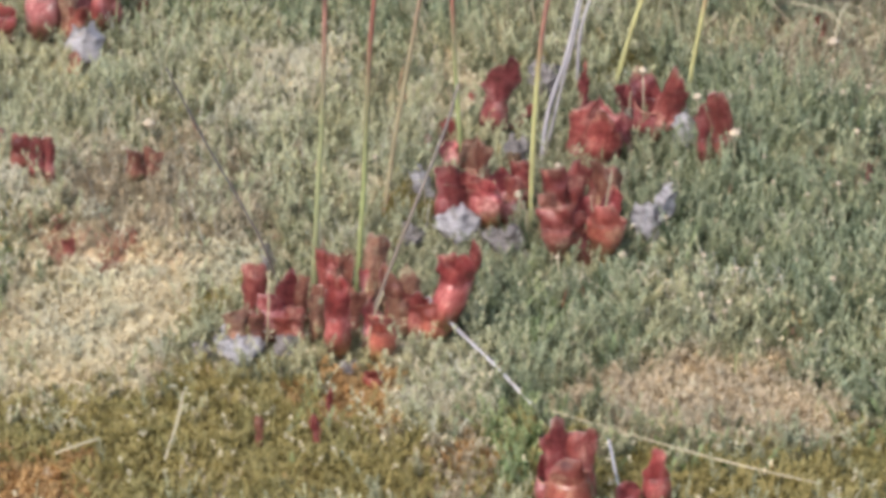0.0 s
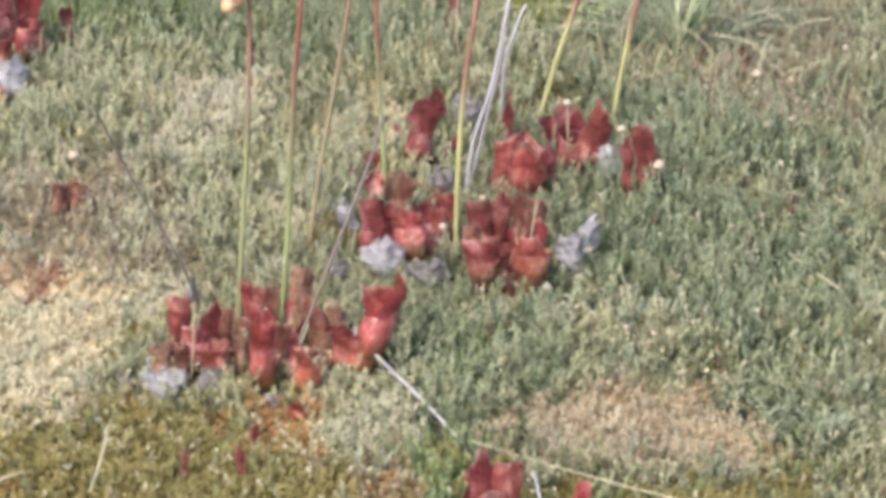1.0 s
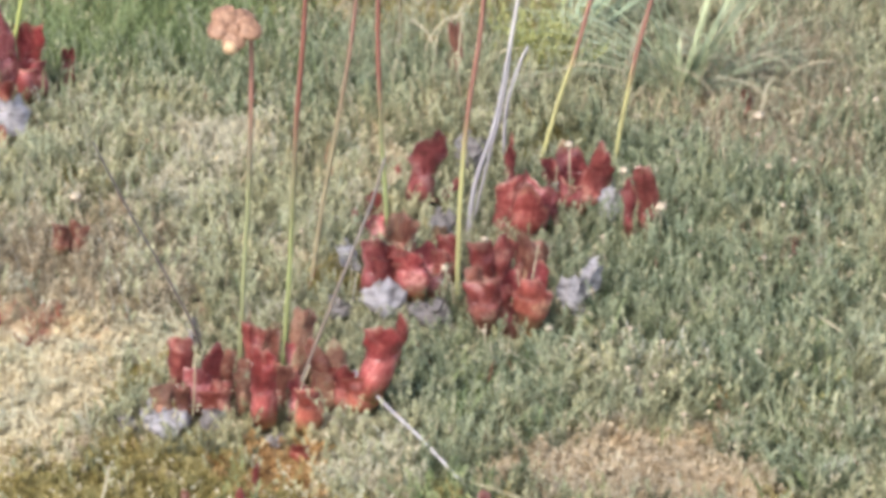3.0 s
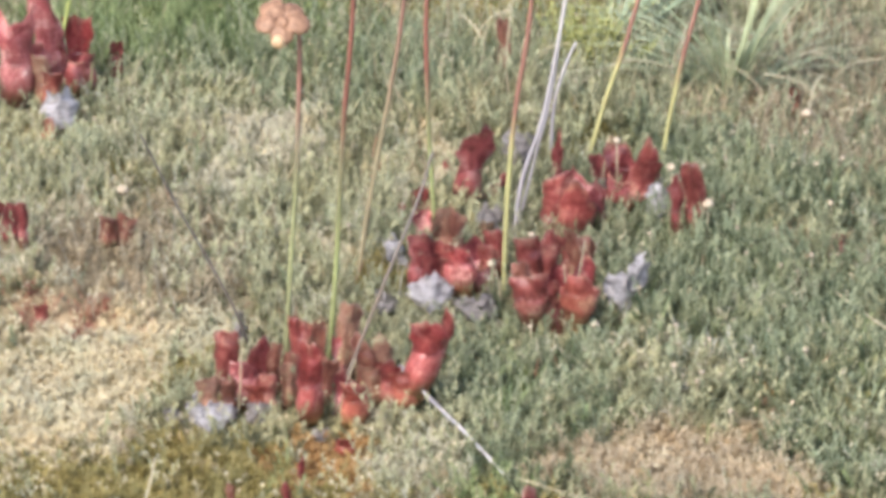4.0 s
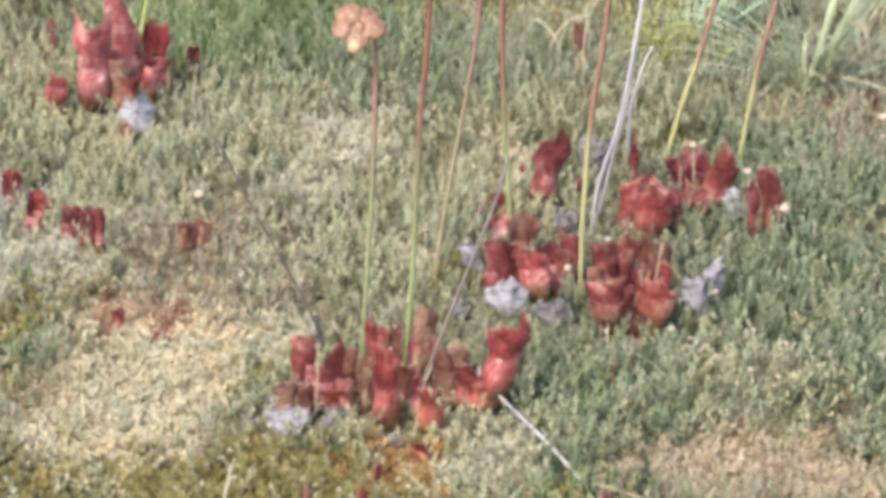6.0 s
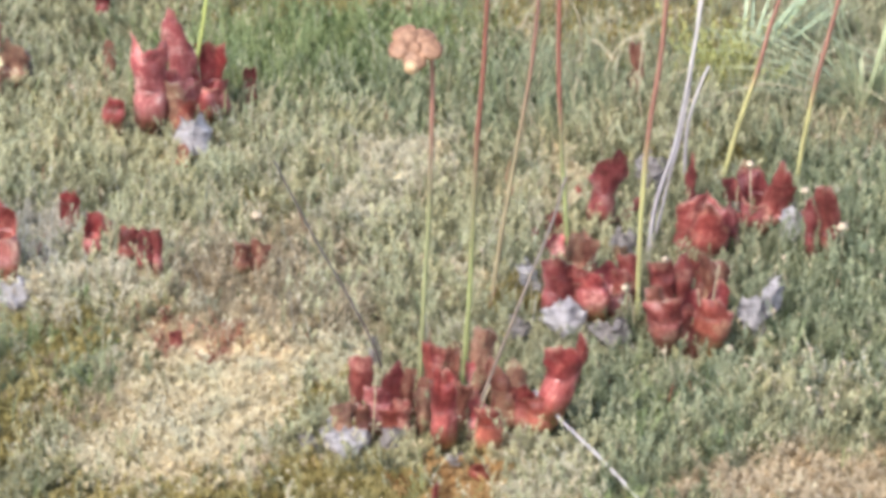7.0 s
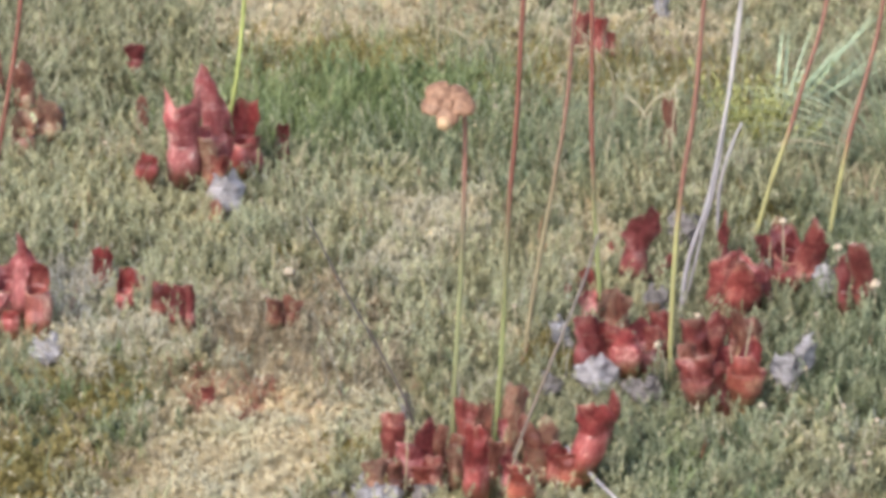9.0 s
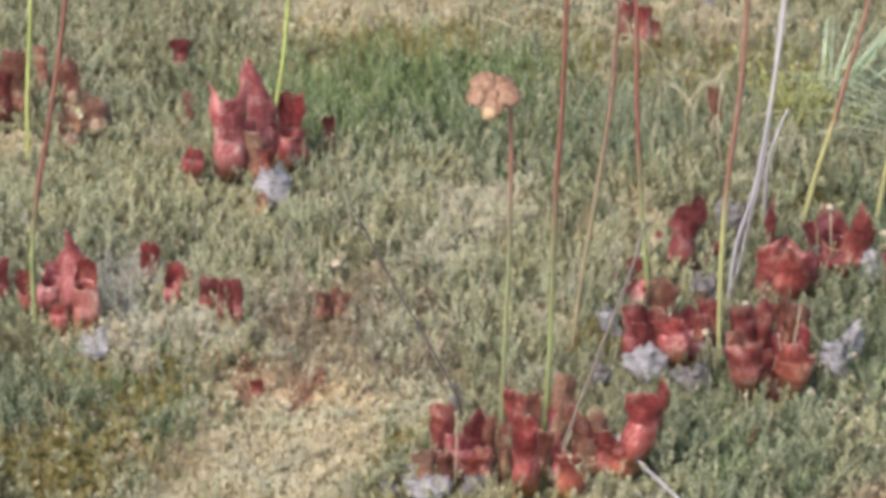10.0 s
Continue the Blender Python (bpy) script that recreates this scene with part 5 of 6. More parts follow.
patch("olive", -0.279, 3.725, 0.036, 0.089, 0.40)
patch("cream", -0.363, 5.097, 0.126, 0.058, 1.20)
patch("olive", -0.381, 5.017, 0.132, 0.067, 0.60)
patch("cream", -0.438, 5.056, 0.047, 0.031, 1.00)
patch("heath", 0.416, 4.059, 0.110, 0.159, 0.80)
patch("tan", 0.433, 4.025, 0.071, 0.111, 0.60)
patch("tall", 0.321, 3.876, 0.118, 0.069, 1.20)
patch("olive", 0.338, 3.858, 0.105, 0.061, 0.40)
patch("brown", 0.482, 4.528, 0.092, 0.244, 2.00)
patch("brown", 0.538, 4.817, 0.060, 0.092, 0.90)
patch("brown", -0.335, 4.070, 0.123, 0.143, 1.20)
patch("brown", -0.281, 3.942, 0.076, 0.077, 0.90)
patch("lichen", -0.200, 4.394, 0.059, 0.081, 1.60)
patch("lichen", -0.261, 4.251, 0.030, 0.041, 1.20)
patch("lichen", -0.008, 3.535, 0.037, 0.092, 1.30)
patch("lichen", 0.275, 3.751, 0.067, 0.067, 0.50)
patch("grey", 0.282, 3.762, 0.055, 0.075, 0.60)
patch("olive", -0.607, 3.807, 0.080, 0.151, 1.00)
patch("brown", -0.632, 3.854, 0.081, 0.168, 0.80)
patch("brown", -0.385, 4.044, 0.103, 0.111, 0.90)
patch("heath", -0.334, 4.677, 0.117, 0.144, 0.70)
patch("brown", 0.080, 5.058, 0.086, 0.096, 0.80)
patch("brown", 0.333, 3.622, 0.035, 0.058, 0.80)
patch("cream", -0.232, 3.516, 0.043, 0.040, 1.20)
patch("cream", -0.405, 3.529, 0.063, 0.064, 0.60)
patch("heath", -0.407, 3.486, 0.069, 0.070, 0.50)
patch("brown", -0.290, 3.367, 0.083, 0.068, 0.80)
patch("rust", -0.421, 3.344, 0.044, 0.054, 1.60)
patch("lush", -0.148, 3.442, 0.051, 0.076, 0.70)
patch("rust", -0.168, 3.363, 0.050, 0.061, 0.50)
patch("brown", -0.007, 3.404, 0.053, 0.117, 1.30)
patch("lush", 0.046, 3.406, 0.021, 0.124, 0.90)
patch("heath", 0.375, 3.554, 0.046, 0.078, 0.80)
patch("green", 0.115, 3.586, 0.032, 0.065, 0.60)
patch("tall", 0.392, 3.908, 0.075, 0.092, 0.70)
patch("tall", 0.182, 3.664, 0.036, 0.088, 0.70)
patch("tall", 0.392, 3.896, 0.056, 0.092, 0.60)
patch("lichen", -0.563, 3.975, 0.076, 0.078, 1.60)
patch("brown", -0.579, 3.773, 0.085, 0.135, 0.70)
patch("lush", -0.520, 3.797, 0.043, 0.090, 0.50)
patch("grey", -0.619, 4.156, 0.040, 0.098, 1.80)
patch("lichen", -0.425, 3.929, 0.057, 0.070, 0.60)
patch("heath", -0.270, 3.705, 0.054, 0.088, 0.90)
patch("lichen", -0.268, 3.766, 0.043, 0.060, 0.70)
patch("brown", -0.103, 3.450, 0.045, 0.070, 0.70)
patch("brown", -0.001, 3.374, 0.033, 0.082, 0.80)
patch("olive", 0.181, 4.659, 0.026, 0.061, 2.00)
patch("olive", 0.206, 4.353, 0.041, 0.050, 0.70)
patch("brown", 0.228, 4.810, 0.045, 0.110, 0.50)
patch("brown", 0.062, 4.656, 0.036, 0.089, 0.60)
patch("olive", -0.273, 3.728, 0.036, 0.104, 0.90)
patch("heath", -0.275, 3.712, 0.030, 0.089, 0.80)
patch("cream", -0.234, 3.844, 0.046, 0.024, 1.60)
patch("brown", -0.394, 3.915, 0.069, 0.069, 0.90)
patch("brown", -0.494, 3.700, 0.036, 0.059, 0.90)
patch("olive", -0.619, 3.663, 0.036, 0.066, 0.90)
patch("tall", -0.516, 3.822, 0.034, 0.076, 0.90)
patch("cream", -0.471, 3.679, 0.048, 0.051, 1.00)
patch("cream", -0.368, 3.744, 0.048, 0.104, 1.60)
patch("lichen", -0.539, 3.985, 0.057, 0.044, 1.00)
patch("olive", -0.367, 4.987, 0.093, 0.057, 0.80)
patch("cream", -0.471, 5.035, 0.086, 0.077, 0.80)
patch("lichen", -0.210, 4.409, 0.052, 0.068, 1.40)
patch("tall", -0.277, 4.716, 0.110, 0.108, 0.90)
patch("heath", -0.365, 4.490, 0.078, 0.087, 0.60)
patch("brown", -0.164, 4.634, 0.036, 0.107, 0.70)
patch("tall", 0.385, 3.686, 0.083, 0.117, 0.90)
patch("tall", 0.424, 3.581, 0.070, 0.115, 0.80)
patch("brown", 0.243, 3.709, 0.036, 0.059, 0.40)
patch("red", -0.374, 3.823, 0.043, 0.024, 0.90)
patch("brown", 0.034, 4.947, 0.099, 0.113, 0.70)
patch("olive", 0.033, 4.830, 0.067, 0.092, 0.60)
patch("cream", 0.038, 4.892, 0.017, 0.019, 1.80)
patch("cream", 0.060, 4.869, 0.017, 0.019, 1.80)
patch("olive", -0.332, 4.923, 0.084, 0.066, 0.70)
patch("green", -0.196, 4.980, 0.062, 0.095, 0.70)
patch("brown", -0.242, 5.135, 0.032, 0.039, 0.80)

KINDS = ["green", "tall", "heath", "olive", "cream", "tan", "red", "rust", "grey", "lichen", "lush", "brown"]
mr = np.random.RandomState(7)
waves = [(mr.uniform(-130, 130), mr.uniform(-80, 80), mr.uniform(0, 6.28)) for _ in range(12)]


def wobble(x, y, k):
    s = 0
    for i in range(3):
        a, b, c = waves[(k * 2 + i) % 12]
        s = s + np.sin(a * x + b * y + c + k)
    return s / 3


def drift(x, y, k):
    """Uneven shifts of a few centimetres, that fray the edges of the patches."""
    s = 0
    for i in range(5):
        a, b, c = waves[(k + i * 2) % 12]
        s = s + np.sin(0.75 * a * x + 0.6 * b * y + c + 1.3 * np.sin(0.5 * b * x - 0.4 * a * y + k)) / (1 + 0.35 * i)
    return s / 2.6


def shares(x, y):
    """How much of each kind of moss grows at each place."""
    qx, qy = x + 0.024 * drift(x, y, 0) + 0.008 * drift(2.6 * x, 2.6 * y, 3), y + 0.040 * drift(x, y, 5) + 0.012 * drift(2.6 * x, 2.6 * y, 7)
    w = np.zeros((len(KINDS), len(x)))
    w[0], w[2], w[4], w[5], w[6] = 0.42, 0.24, 0.06, 0.10, 0.05
    for kind, px, py, rx, ry, weight in PATCHES:
        w[KINDS.index(kind)] += weight * np.exp(-(((qx - px) / rx) ** 2 + ((qy - py) / ry) ** 2) ** 1.15)
    for k in range(len(KINDS)):
        w[k] *= 1 + 0.65 * wobble(x, y, k)
    w = np.maximum(w, 0) ** 1.7
    return w / w.sum(0)


def kinds_at(x, y, loose=0.5):
    """Which moss grows at each place: index into KINDS. Each kind comes in clumps a few centimetres across, with single strays between."""
    score = np.log(shares(x, y) + 1e-6)
    for k in range(len(KINDS)):
        score[k] += 0.75 * drift(1.9 * x + 3 * k, 1.6 * y, k) + 0.45 * drift(4.3 * x - k, 3.6 * y, k + 4)
    return (score - loose * np.log(-np.log(mr.uniform(1e-9, 1, score.shape)))).argmax(0)


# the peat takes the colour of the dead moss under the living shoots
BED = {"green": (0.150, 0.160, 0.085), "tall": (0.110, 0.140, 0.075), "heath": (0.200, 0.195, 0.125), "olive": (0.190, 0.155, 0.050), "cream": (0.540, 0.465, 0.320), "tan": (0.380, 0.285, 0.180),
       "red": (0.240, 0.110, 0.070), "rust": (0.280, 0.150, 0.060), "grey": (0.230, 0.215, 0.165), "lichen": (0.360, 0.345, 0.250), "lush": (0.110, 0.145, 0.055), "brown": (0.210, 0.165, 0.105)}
co = np.empty(len(ground.data.vertices) * 3)
ground.data.vertices.foreach_get("co", co)
co = co.reshape(-1, 3)
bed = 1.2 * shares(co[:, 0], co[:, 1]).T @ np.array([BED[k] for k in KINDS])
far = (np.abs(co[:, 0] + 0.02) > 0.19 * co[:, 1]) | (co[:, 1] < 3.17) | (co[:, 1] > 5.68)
# outer ground: mean colour, darkened for the self-shadowing that dense shoots would give
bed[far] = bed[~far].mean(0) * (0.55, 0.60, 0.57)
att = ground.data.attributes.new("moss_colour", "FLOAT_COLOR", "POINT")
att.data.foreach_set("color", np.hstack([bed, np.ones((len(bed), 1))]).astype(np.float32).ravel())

zs = np.vectorize(ground_z)
lumps = [(mr.uniform(90, 260) * mr.choice([-1, 1]), mr.uniform(60, 170) * mr.choice([-1, 1]), mr.uniform(0, 6.28)) for _ in range(7)]


def lump(x, y):
    """Cushions a few centimetres across, from about -1 to 1."""
    return sum(np.sin(a * x + b * y + c + 1.5 * np.sin(40 * x - 31 * y + c)) for a, b, c in lumps) / 3.2


def shoots(name, label, skin, x, y, tall, leaves, leaf, wide, cling, rough, crown=0.0):
    """One object of many moss shoots. Each shoot is a spiral of small pointed leaves up a short leaning stem.
    cling: how steeply the leaves stand along the stem; crown: share of leaves gathered at the top."""
    n = len(x)
    z = zs(x, y) - 0.003
    cushion = lump(x, y)
    h = tall * mr.uniform(0.55, 1.2, n) * np.clip(1 + 0.55 * cushion, 0.4, 1.8)
    if crown > 0.4:
        h = h * 0.5 + tall * 0.45
    slant = 0.42 if leaves > 20 else 0.5
    lx, ly = mr.normal(0, slant, n) * h, mr.normal(0, slant, n) * h
    # tone follows the cushions: darker in the hollows, paler on the tops
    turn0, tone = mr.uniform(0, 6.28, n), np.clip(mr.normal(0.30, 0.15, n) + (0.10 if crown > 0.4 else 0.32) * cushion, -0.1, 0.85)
    verts, tones = np.zeros((n, leaves, 4, 3)), np.zeros((n, leaves, 4))
    for i in range(leaves):
        s = (i + 0.8) / leaves
        s = s ** (1 - crown)
        a = turn0 + 2.4 * i + mr.normal(0, 0.3, n)
        e = cling + (1.35 - cling) * s ** 3 * (1 - crown) + mr.normal(0, rough, n)
        L = leaf * (1.15 - 0.4 * s) * mr.uniform(0.7, 1.3, n)
        bx, by, bz = x + lx * s, y + ly * s, z + h * s
        dx, dy, dz = np.cos(a) * np.cos(e), np.sin(a) * np.cos(e), np.sin(e)
        wx, wy = -np.sin(a) * wide * 0.5, np.cos(a) * wide * 0.5
        for q, (t, sgn) in enumerate(((0, 0), (0.45, 1), (1, 0), (0.45, -1))):
            verts[:, i, q, 0] = bx + dx * L * t + wx * sgn
            verts[:, i, q, 1] = by + dy * L * t + wy * sgn
            verts[:, i, q, 2] = bz + dz * L * t
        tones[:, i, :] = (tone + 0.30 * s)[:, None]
    return heap(name, label, skin, verts.reshape(-1, 3), tones.reshape(-1))


def heap(name, label, skin, verts, tones):
    """A mesh of loose four-cornered leaves."""
    f = len(verts) // 4
    me = bpy.data.meshes.new(name)
    me.vertices.add(len(verts))
    me.vertices.foreach_set("co", verts.astype(np.float32).ravel())
    me.loops.add(len(verts))
    me.loops.foreach_set("vertex_index", np.arange(len(verts), dtype=np.int32))
    me.polygons.add(f)
    me.polygons.foreach_set("loop_start", np.arange(0, len(verts), 4, dtype=np.int32))
    me.update(calc_edges=True)
    att = me.attributes.new("tone", "FLOAT", "POINT")
    att.data.foreach_set("value", tones.astype(np.float32))
    me.materials.append(skin)
    return tagged(new(name, me), label, "moss", kind="stuff")


def grass(name, label, skin, x, y, tall, wide):
    """Slender upright blades, three leaves long, bending over."""
    n = len(x)
    z = zs(x, y) - 0.003
    h = tall * mr.uniform(0.5, 1.3, n)
    a, bend = mr.uniform(0, 6.28, n), mr.uniform(0.15, 0.95, n) * h
    tone = mr.uniform(0.05, 0.75, n)
    verts, tones = np.zeros((n, 3, 4, 3)), np.zeros((n, 3, 4))
    b = a + 1.57 + mr.normal(0, 0.4, n)
    for i in range(3):
        for q, (t, sgn) in enumerate(((i / 3, -1), (i / 3, 1), ((i + 1) / 3, 1), ((i + 1) / 3, -1))):
            half = wide * 0.5 * (1 - t ** 2 * 0.9) * sgn
            verts[:, i, q, 0] = x + np.cos(a) * bend * t * t + np.cos(b) * half
            verts[:, i, q, 1] = y + np.sin(a) * bend * t * t + np.sin(b) * half
            verts[:, i, q, 2] = z + h * t * (1 - 0.1 * t)
            tones[:, i, q] = tone + 0.25 * t
    return heap(name, label, skin, verts.reshape(-1, 3), tones.reshape(-1))


N = 42000
px, py = mr.uniform(-0.92, 0.80, N), mr.uniform(3.15, 5.75, N)
keep = np.abs(px + 0.02) < 0.21 * py * 0.93
near_pitcher = np.zeros(N, bool)
for cx, cy, cr in CLEAR:
    near_pitcher |= (px - cx) ** 2 + (py - cy + 0.012) ** 2 < (cr * 1.0) ** 2
keep &= ~(near_pitcher & (mr.rand(N) < 0.74))
px, py = px[keep], py[keep]
kind = kinds_at(px, py)
FORM = {  # height, leaves, leaf length, leaf width, cling, roughness, crown
    "green": (0.028, 24, 0.0076, 0.0026, 0.55, 0.38, 0.0),
    "tall": (0.034, 26, 0.0088, 0.0024, 0.68, 0.36, 0.0),
    "heath": (0.026, 24, 0.0074, 0.0028, 0.48, 0.40, 0.10),
    "olive": (0.016, 16, 0.0078, 0.0022, 0.50, 0.40, 0.25),
    "cream": (0.013, 20, 0.0066, 0.0026, 0.42, 0.42, 0.45),
    "tan": (0.017, 20, 0.0074, 0.0022, 0.50, 0.44, 0.30),
    "rust": (0.013, 16, 0.0062, 0.0022, 0.45, 0.40, 0.3),
    "grey": (0.025, 14, 0.0100, 0.0018, 0.65, 0.45, 0.05),
    "lichen": (0.020, 20, 0.0070, 0.0024, 0.50, 0.44, 0.30),
    "lush": (0.036, 24, 0.0086, 0.0022, 0.85, 0.30, 0.0),
    "brown": (0.024, 16, 0.0080, 0.0020, 0.55, 0.50, 0.05),
    "red": (0.024, 12, 0.0090, 0.0020, 0.75, 0.38, 0.05),
}
WORDS = {"green": "carpet of grey-green moss shoots", "tall": "taller blue-green moss shoots", "heath": "grey heath-like moss shoots",
         "olive": "low olive yellow moss", "cream": "cream white peat moss heads", "tan": "dry tan orange peat moss heads", "red": "reddish moss stems", "rust": "rusty orange peat moss",
         "grey": "grey dead heath twigs", "lichen": "pale grey reindeer lichen", "lush": "fresh green moss shoots", "brown": "brown dead litter and dry heath"}
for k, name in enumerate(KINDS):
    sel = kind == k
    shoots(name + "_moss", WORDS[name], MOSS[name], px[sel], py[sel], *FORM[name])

# the pale and tan cushions are packed closer
N = 90000
cx, cy = mr.uniform(-0.92, 0.80, N), mr.uniform(3.15, 5.75, N)
kc = kinds_at(cx, cy)
ok = np.abs(cx + 0.02) < 0.2 * cy
for qx, qy, qr in CLEAR:
    ok &= (cx - qx) ** 2 + (cy - qy + 0.012) ** 2 > qr ** 2
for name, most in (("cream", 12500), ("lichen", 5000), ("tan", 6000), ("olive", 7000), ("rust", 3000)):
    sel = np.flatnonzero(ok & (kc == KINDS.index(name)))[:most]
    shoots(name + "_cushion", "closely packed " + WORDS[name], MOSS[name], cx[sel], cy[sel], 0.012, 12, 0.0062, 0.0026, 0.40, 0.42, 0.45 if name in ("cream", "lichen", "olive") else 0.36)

# fine upright blades in the greener parts
N = 9500
bx, by = mr.uniform(-0.92, 0.80, N), mr.uniform(3.15, 5.75, N)
kb = kinds_at(bx, by)
ok = (np.abs(bx + 0.02) < 0.2 * by) & ((kb == 1) | (kb == KINDS.index("lush")) | ((kb == 0) & (mr.rand(N) < 0.5)))
for cx, cy, cr in CLEAR:
    ok &= (bx - cx) ** 2 + (by - cy + 0.02) ** 2 > (cr * 1.3) ** 2
bx, by = bx[ok], by[ok]
half = len(bx) // 2
grass("fine_blades", "fine upright blue-green blades in the moss", MOSS["tall"], bx[:half], by[:half], 0.044, 0.0022)
grass("fresh_blades", "fine upright fresh green blades in the moss", MOSS["lush"], bx[half:], by[half:], 0.040, 0.0022)

N = 5200
sx, sy = mr.uniform(-0.92, 0.80, N), mr.uniform(3.15, 5.75, N)
ok = (np.abs(sx + 0.02) < 0.2 * sy) & (kinds_at(sx, sy) < 3)
for cx, cy, cr in CLEAR:
    ok &= (sx - cx) ** 2 + (sy - cy + 0.02) ** 2 > (cr * 1.3) ** 2
sx, sy = sx[ok], sy[ok]
third = len(sx) // 3
grass("pale_blades", "pale dry blades standing in the moss", MOSS["heath"], sx[:third], sy[:third], 0.040, 0.0024)
grass("straw_blades", "straw coloured dry blades in the moss", MOSS["tan"], sx[third:third + third // 2], sy[third:third + third // 2], 0.034, 0.0022)
grass("brown_blades", "red brown dry stems in the moss", MOSS["red"], sx[-third // 2:], sy[-third // 2:], 0.030, 0.0022)

N = 9000
sx, sy = mr.uniform(-0.92, 0.80, N), mr.uniform(3.15, 5.6, N)
ok = kinds_at(sx, sy) == KINDS.index("olive")
for cx, cy, cr in CLEAR:
    ok &= (sx - cx) ** 2 + (sy - cy + 0.02) ** 2 > (cr * 1.3) ** 2
grass("olive_blades", "yellow olive blades in the low moss", MOSS["olive"], sx[ok], sy[ok], 0.034, 0.0022)

N = 420
sx, sy = mr.uniform(-0.95, 0.85, N), mr.uniform(4.35, 5.75, N)
grass("long_straws", "long thin dry straws arching over the moss", MOSS["tan"], sx, sy, 0.085, 0.0016)

# long thin blades round the sedge and in the fresh green hollow
N = 1500
sx, sy = mr.uniform(-0.06, 0.62, N), mr.uniform(4.42, 5.0, N)
grass("long_green_blades", "long thin blue-green blades standing in the moss", MOSS["tall"], sx[:500], sy[:500], 0.075, 0.0020)
grass("long_olive_blades", "long thin olive blades standing in the moss", MOSS["brown"], sx[500:1050], sy[500:1050], 0.060, 0.0017)
grass("long_pale_blades", "long thin pale blades standing in the moss", MOSS["heath"], sx[1050:], sy[1050:], 0.060, 0.0017)
sx, sy = mr.normal(-0.33, 0.15, 900), mr.normal(4.76, 0.10, 900)
grass("hollow_blades", "thin fresh green blades in the moss hollow", MOSS["lush"], sx, sy, 0.060, 0.0018)

# thin dry straws lying about in the grey and brown moss
sx, sy = mr.uniform(-0.62, 0.0, 420), mr.uniform(3.85, 4.45, 420)
grass("thin_straws", "thin dry straws arching over grey moss", MOSS["tan"], sx[:180], sy[:180], 0.050, 0.0013)
grass("thin_grey_straws", "thin grey dry stems arching over moss", MOSS["grey"], sx[180:], sy[180:], 0.050, 0.0013)

# tiny pale flecks of lichen and spent heads
N = 2000
fx, fy = mr.uniform(-0.92, 0.80, N), mr.uniform(3.2, 5.7, N)
shoots("pale_flecks", "tiny pale flecks of spent heads", MOSS["cream"], fx, fy, 0.028, 8, 0.0042, 0.0034, 0.2, 0.5, 0.9)

# tufts of pale lichen, a few centimetres across
cx, cy = mr.uniform(-0.9, 0.75, 230), mr.uniform(3.2, 5.6, 230)
lx, ly = np.repeat(cx, 16) + mr.normal(0, 0.010, 230 * 16), np.repeat(cy, 16) + mr.normal(0, 0.012, 230 * 16)
ok = kinds_at(lx, ly) < 3
for qx, qy, qr in CLEAR:
    ok &= (lx - qx) ** 2 + (ly - qy + 0.02) ** 2 > (qr * 1.2) ** 2
shoots("lichen_tufts", "pale grey lichen tufts among the moss", MOSS["lichen"], lx[ok], ly[ok], 0.026, 12, 0.0060, 0.0022, 0.5, 0.4, 0.5)

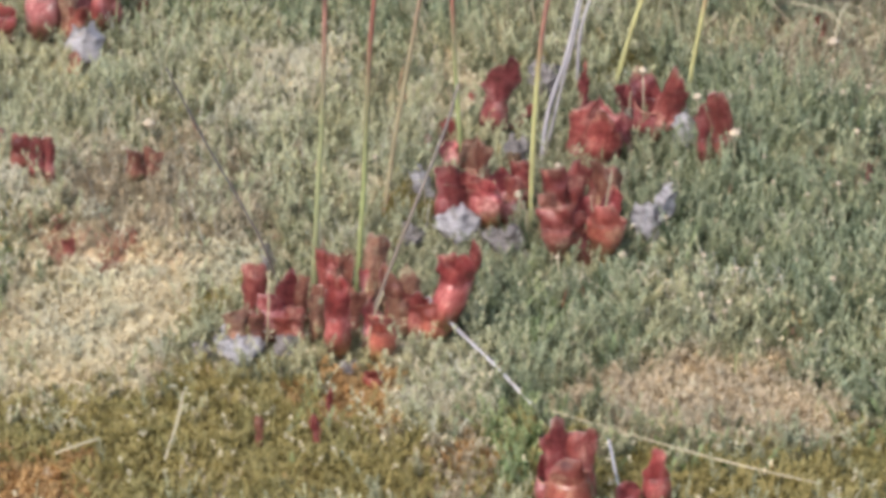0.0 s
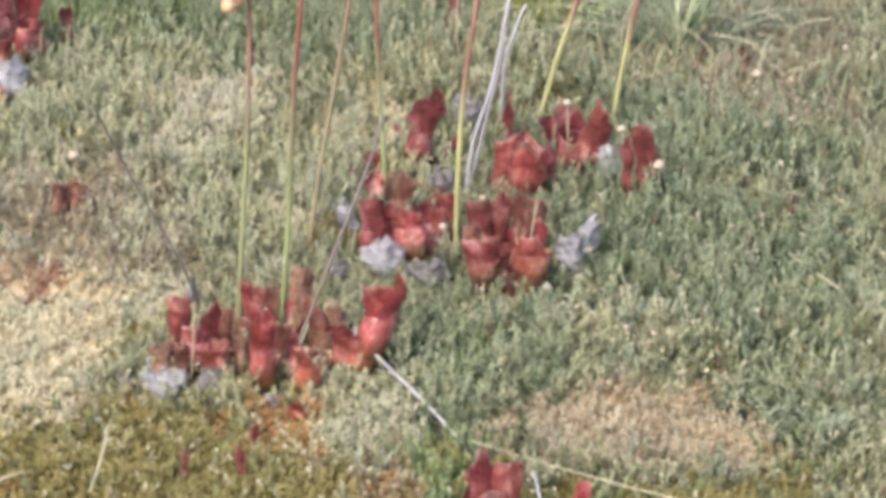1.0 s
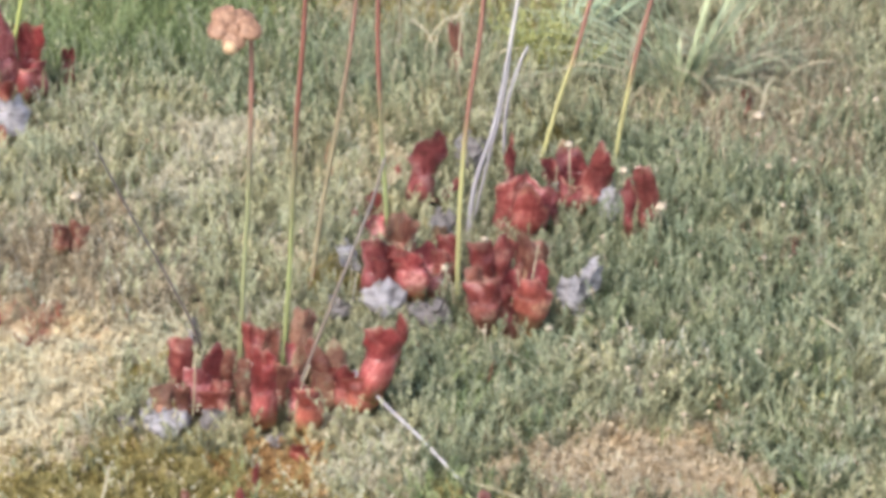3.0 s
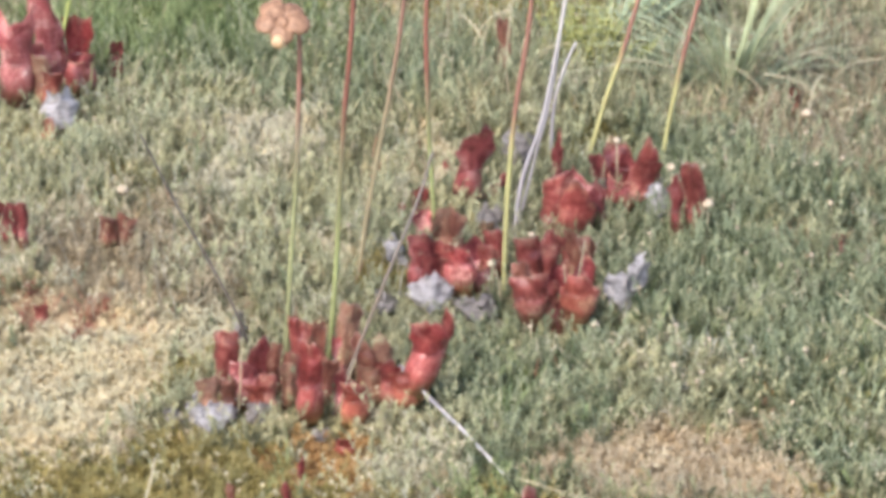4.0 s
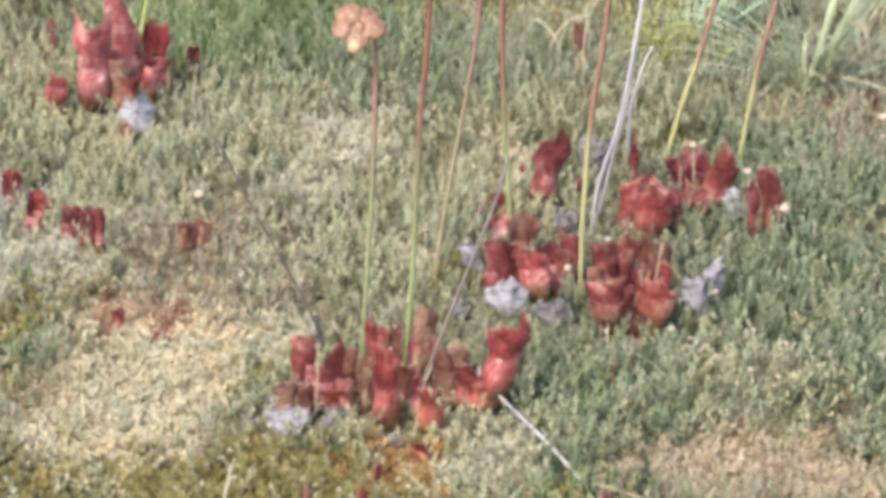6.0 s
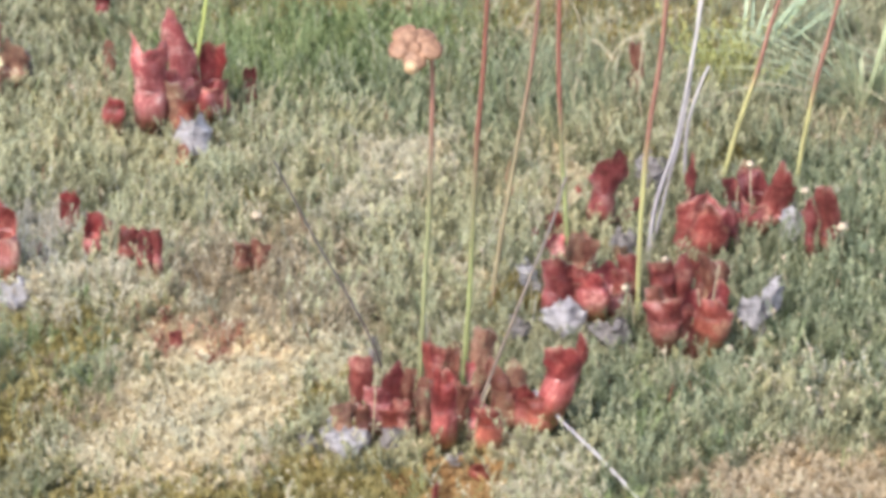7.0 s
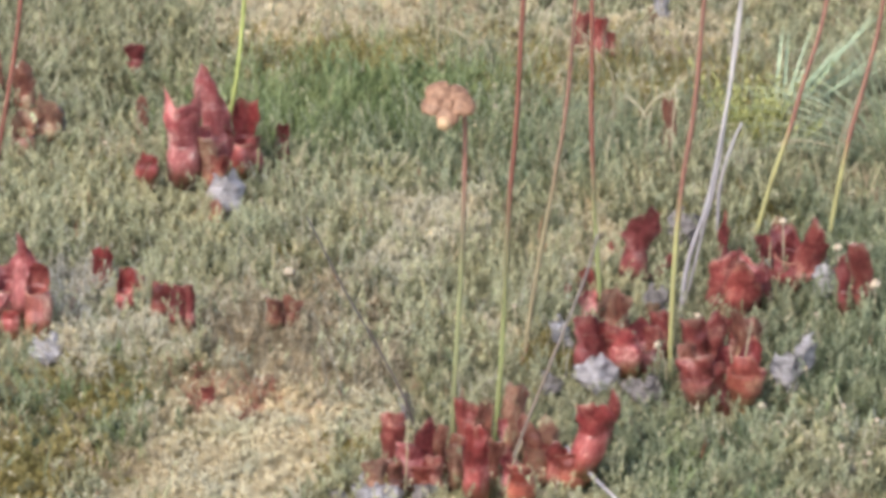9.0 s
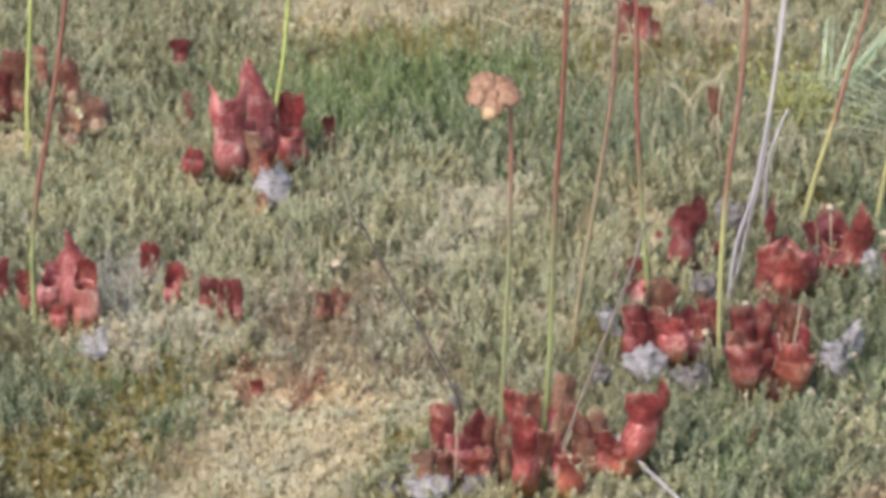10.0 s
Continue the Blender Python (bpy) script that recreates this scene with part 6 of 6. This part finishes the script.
# single taller feathery sprigs that stand out of the carpet
N = 4200
gx2, gy2 = mr.uniform(-0.92, 0.80, N), mr.uniform(3.15, 5.7, N)
kg = kinds_at(gx2, gy2)
ok = (np.abs(gx2 + 0.02) < 0.2 * gy2) & (kg < 3)
for qx, qy, qr in CLEAR:
    ok &= (gx2 - qx) ** 2 + (gy2 - qy + 0.025) ** 2 > (qr * 1.4) ** 2
gx2, gy2, kg = gx2[ok], gy2[ok], kg[ok]
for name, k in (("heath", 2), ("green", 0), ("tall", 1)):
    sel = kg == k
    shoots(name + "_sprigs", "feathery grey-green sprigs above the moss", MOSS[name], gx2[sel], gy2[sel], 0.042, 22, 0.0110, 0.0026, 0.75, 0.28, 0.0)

# one low yellow green leafy sprig beside the sedge
yx, yy = mr.normal(0.192, 0.017, 170), mr.normal(4.650, 0.030, 170)
shoots("yellow_sprig", "low yellow green leafy sprig", MOSS["yellow"], yx, yy, 0.055, 26, 0.0100, 0.0040, 0.5, 0.45, 0.0)

# round this the moss thins from fine shoots into coarser tufts
N = 15000
wx, wy = mr.normal(-0.02, 1.0, N), mr.normal(4.4, 1.15, N)
ok = (wy > 2.2) & ~((np.abs(wx + 0.02) < 0.19 * wy) & (wy > 3.13) & (wy < 5.74))
wx, wy = wx[ok], wy[ok]
wk = kinds_at(wx, wy)
for k, name in enumerate(KINDS):
    sel = wk == k
    if not sel.any():
        continue
    tall, leaves, leaf, wide, *rest = FORM[name]
    shoots("border_" + name + "_moss", WORDS[name] + " at the border", MOSS[name], wx[sel], wy[sel], tall, 9, leaf * 1.9, wide * 2.2, *rest)

# the same bog goes on all round, with coarser tufts
N = 30000
away, bearing = 5.5 * mr.rand(N) ** 0.75 + mr.normal(0, 0.5, N), mr.uniform(0, 6.283, N)
wx, wy = away * np.cos(bearing), 3.6 + away * np.sin(bearing)
ok = (np.hypot(wx, wy) > 0.2) & ~((np.abs(wx + 0.02) < 0.19 * wy) & (wy > 3.12) & (wy < 5.72))
wx, wy = wx[ok], wy[ok]
patchwork = np.sin(2.1 * wx + 1.3 * wy) + np.sin(3.7 * wy - 1.9 * wx + 1) + np.sin(5.3 * wx + 2) + mr.normal(0, 0.8, len(wx))
for name, lo, hi in (("brown", -9, -1.6), ("green", -1.6, -0.2), ("tall", -0.2, 0.5), ("lush", 0.5, 0.8), ("heath", 0.8, 1.8), ("tan", 1.8, 2.2), ("cream", 2.2, 9)):
    sel = (patchwork > lo) & (patchwork <= hi)
    shoots("outer_" + name + "_moss", WORDS[name] + " in the bog around", MOSS[name], wx[sel], wy[sel], 0.038, 5, 0.035, 0.017, 0.6, 0.3, 0.1)
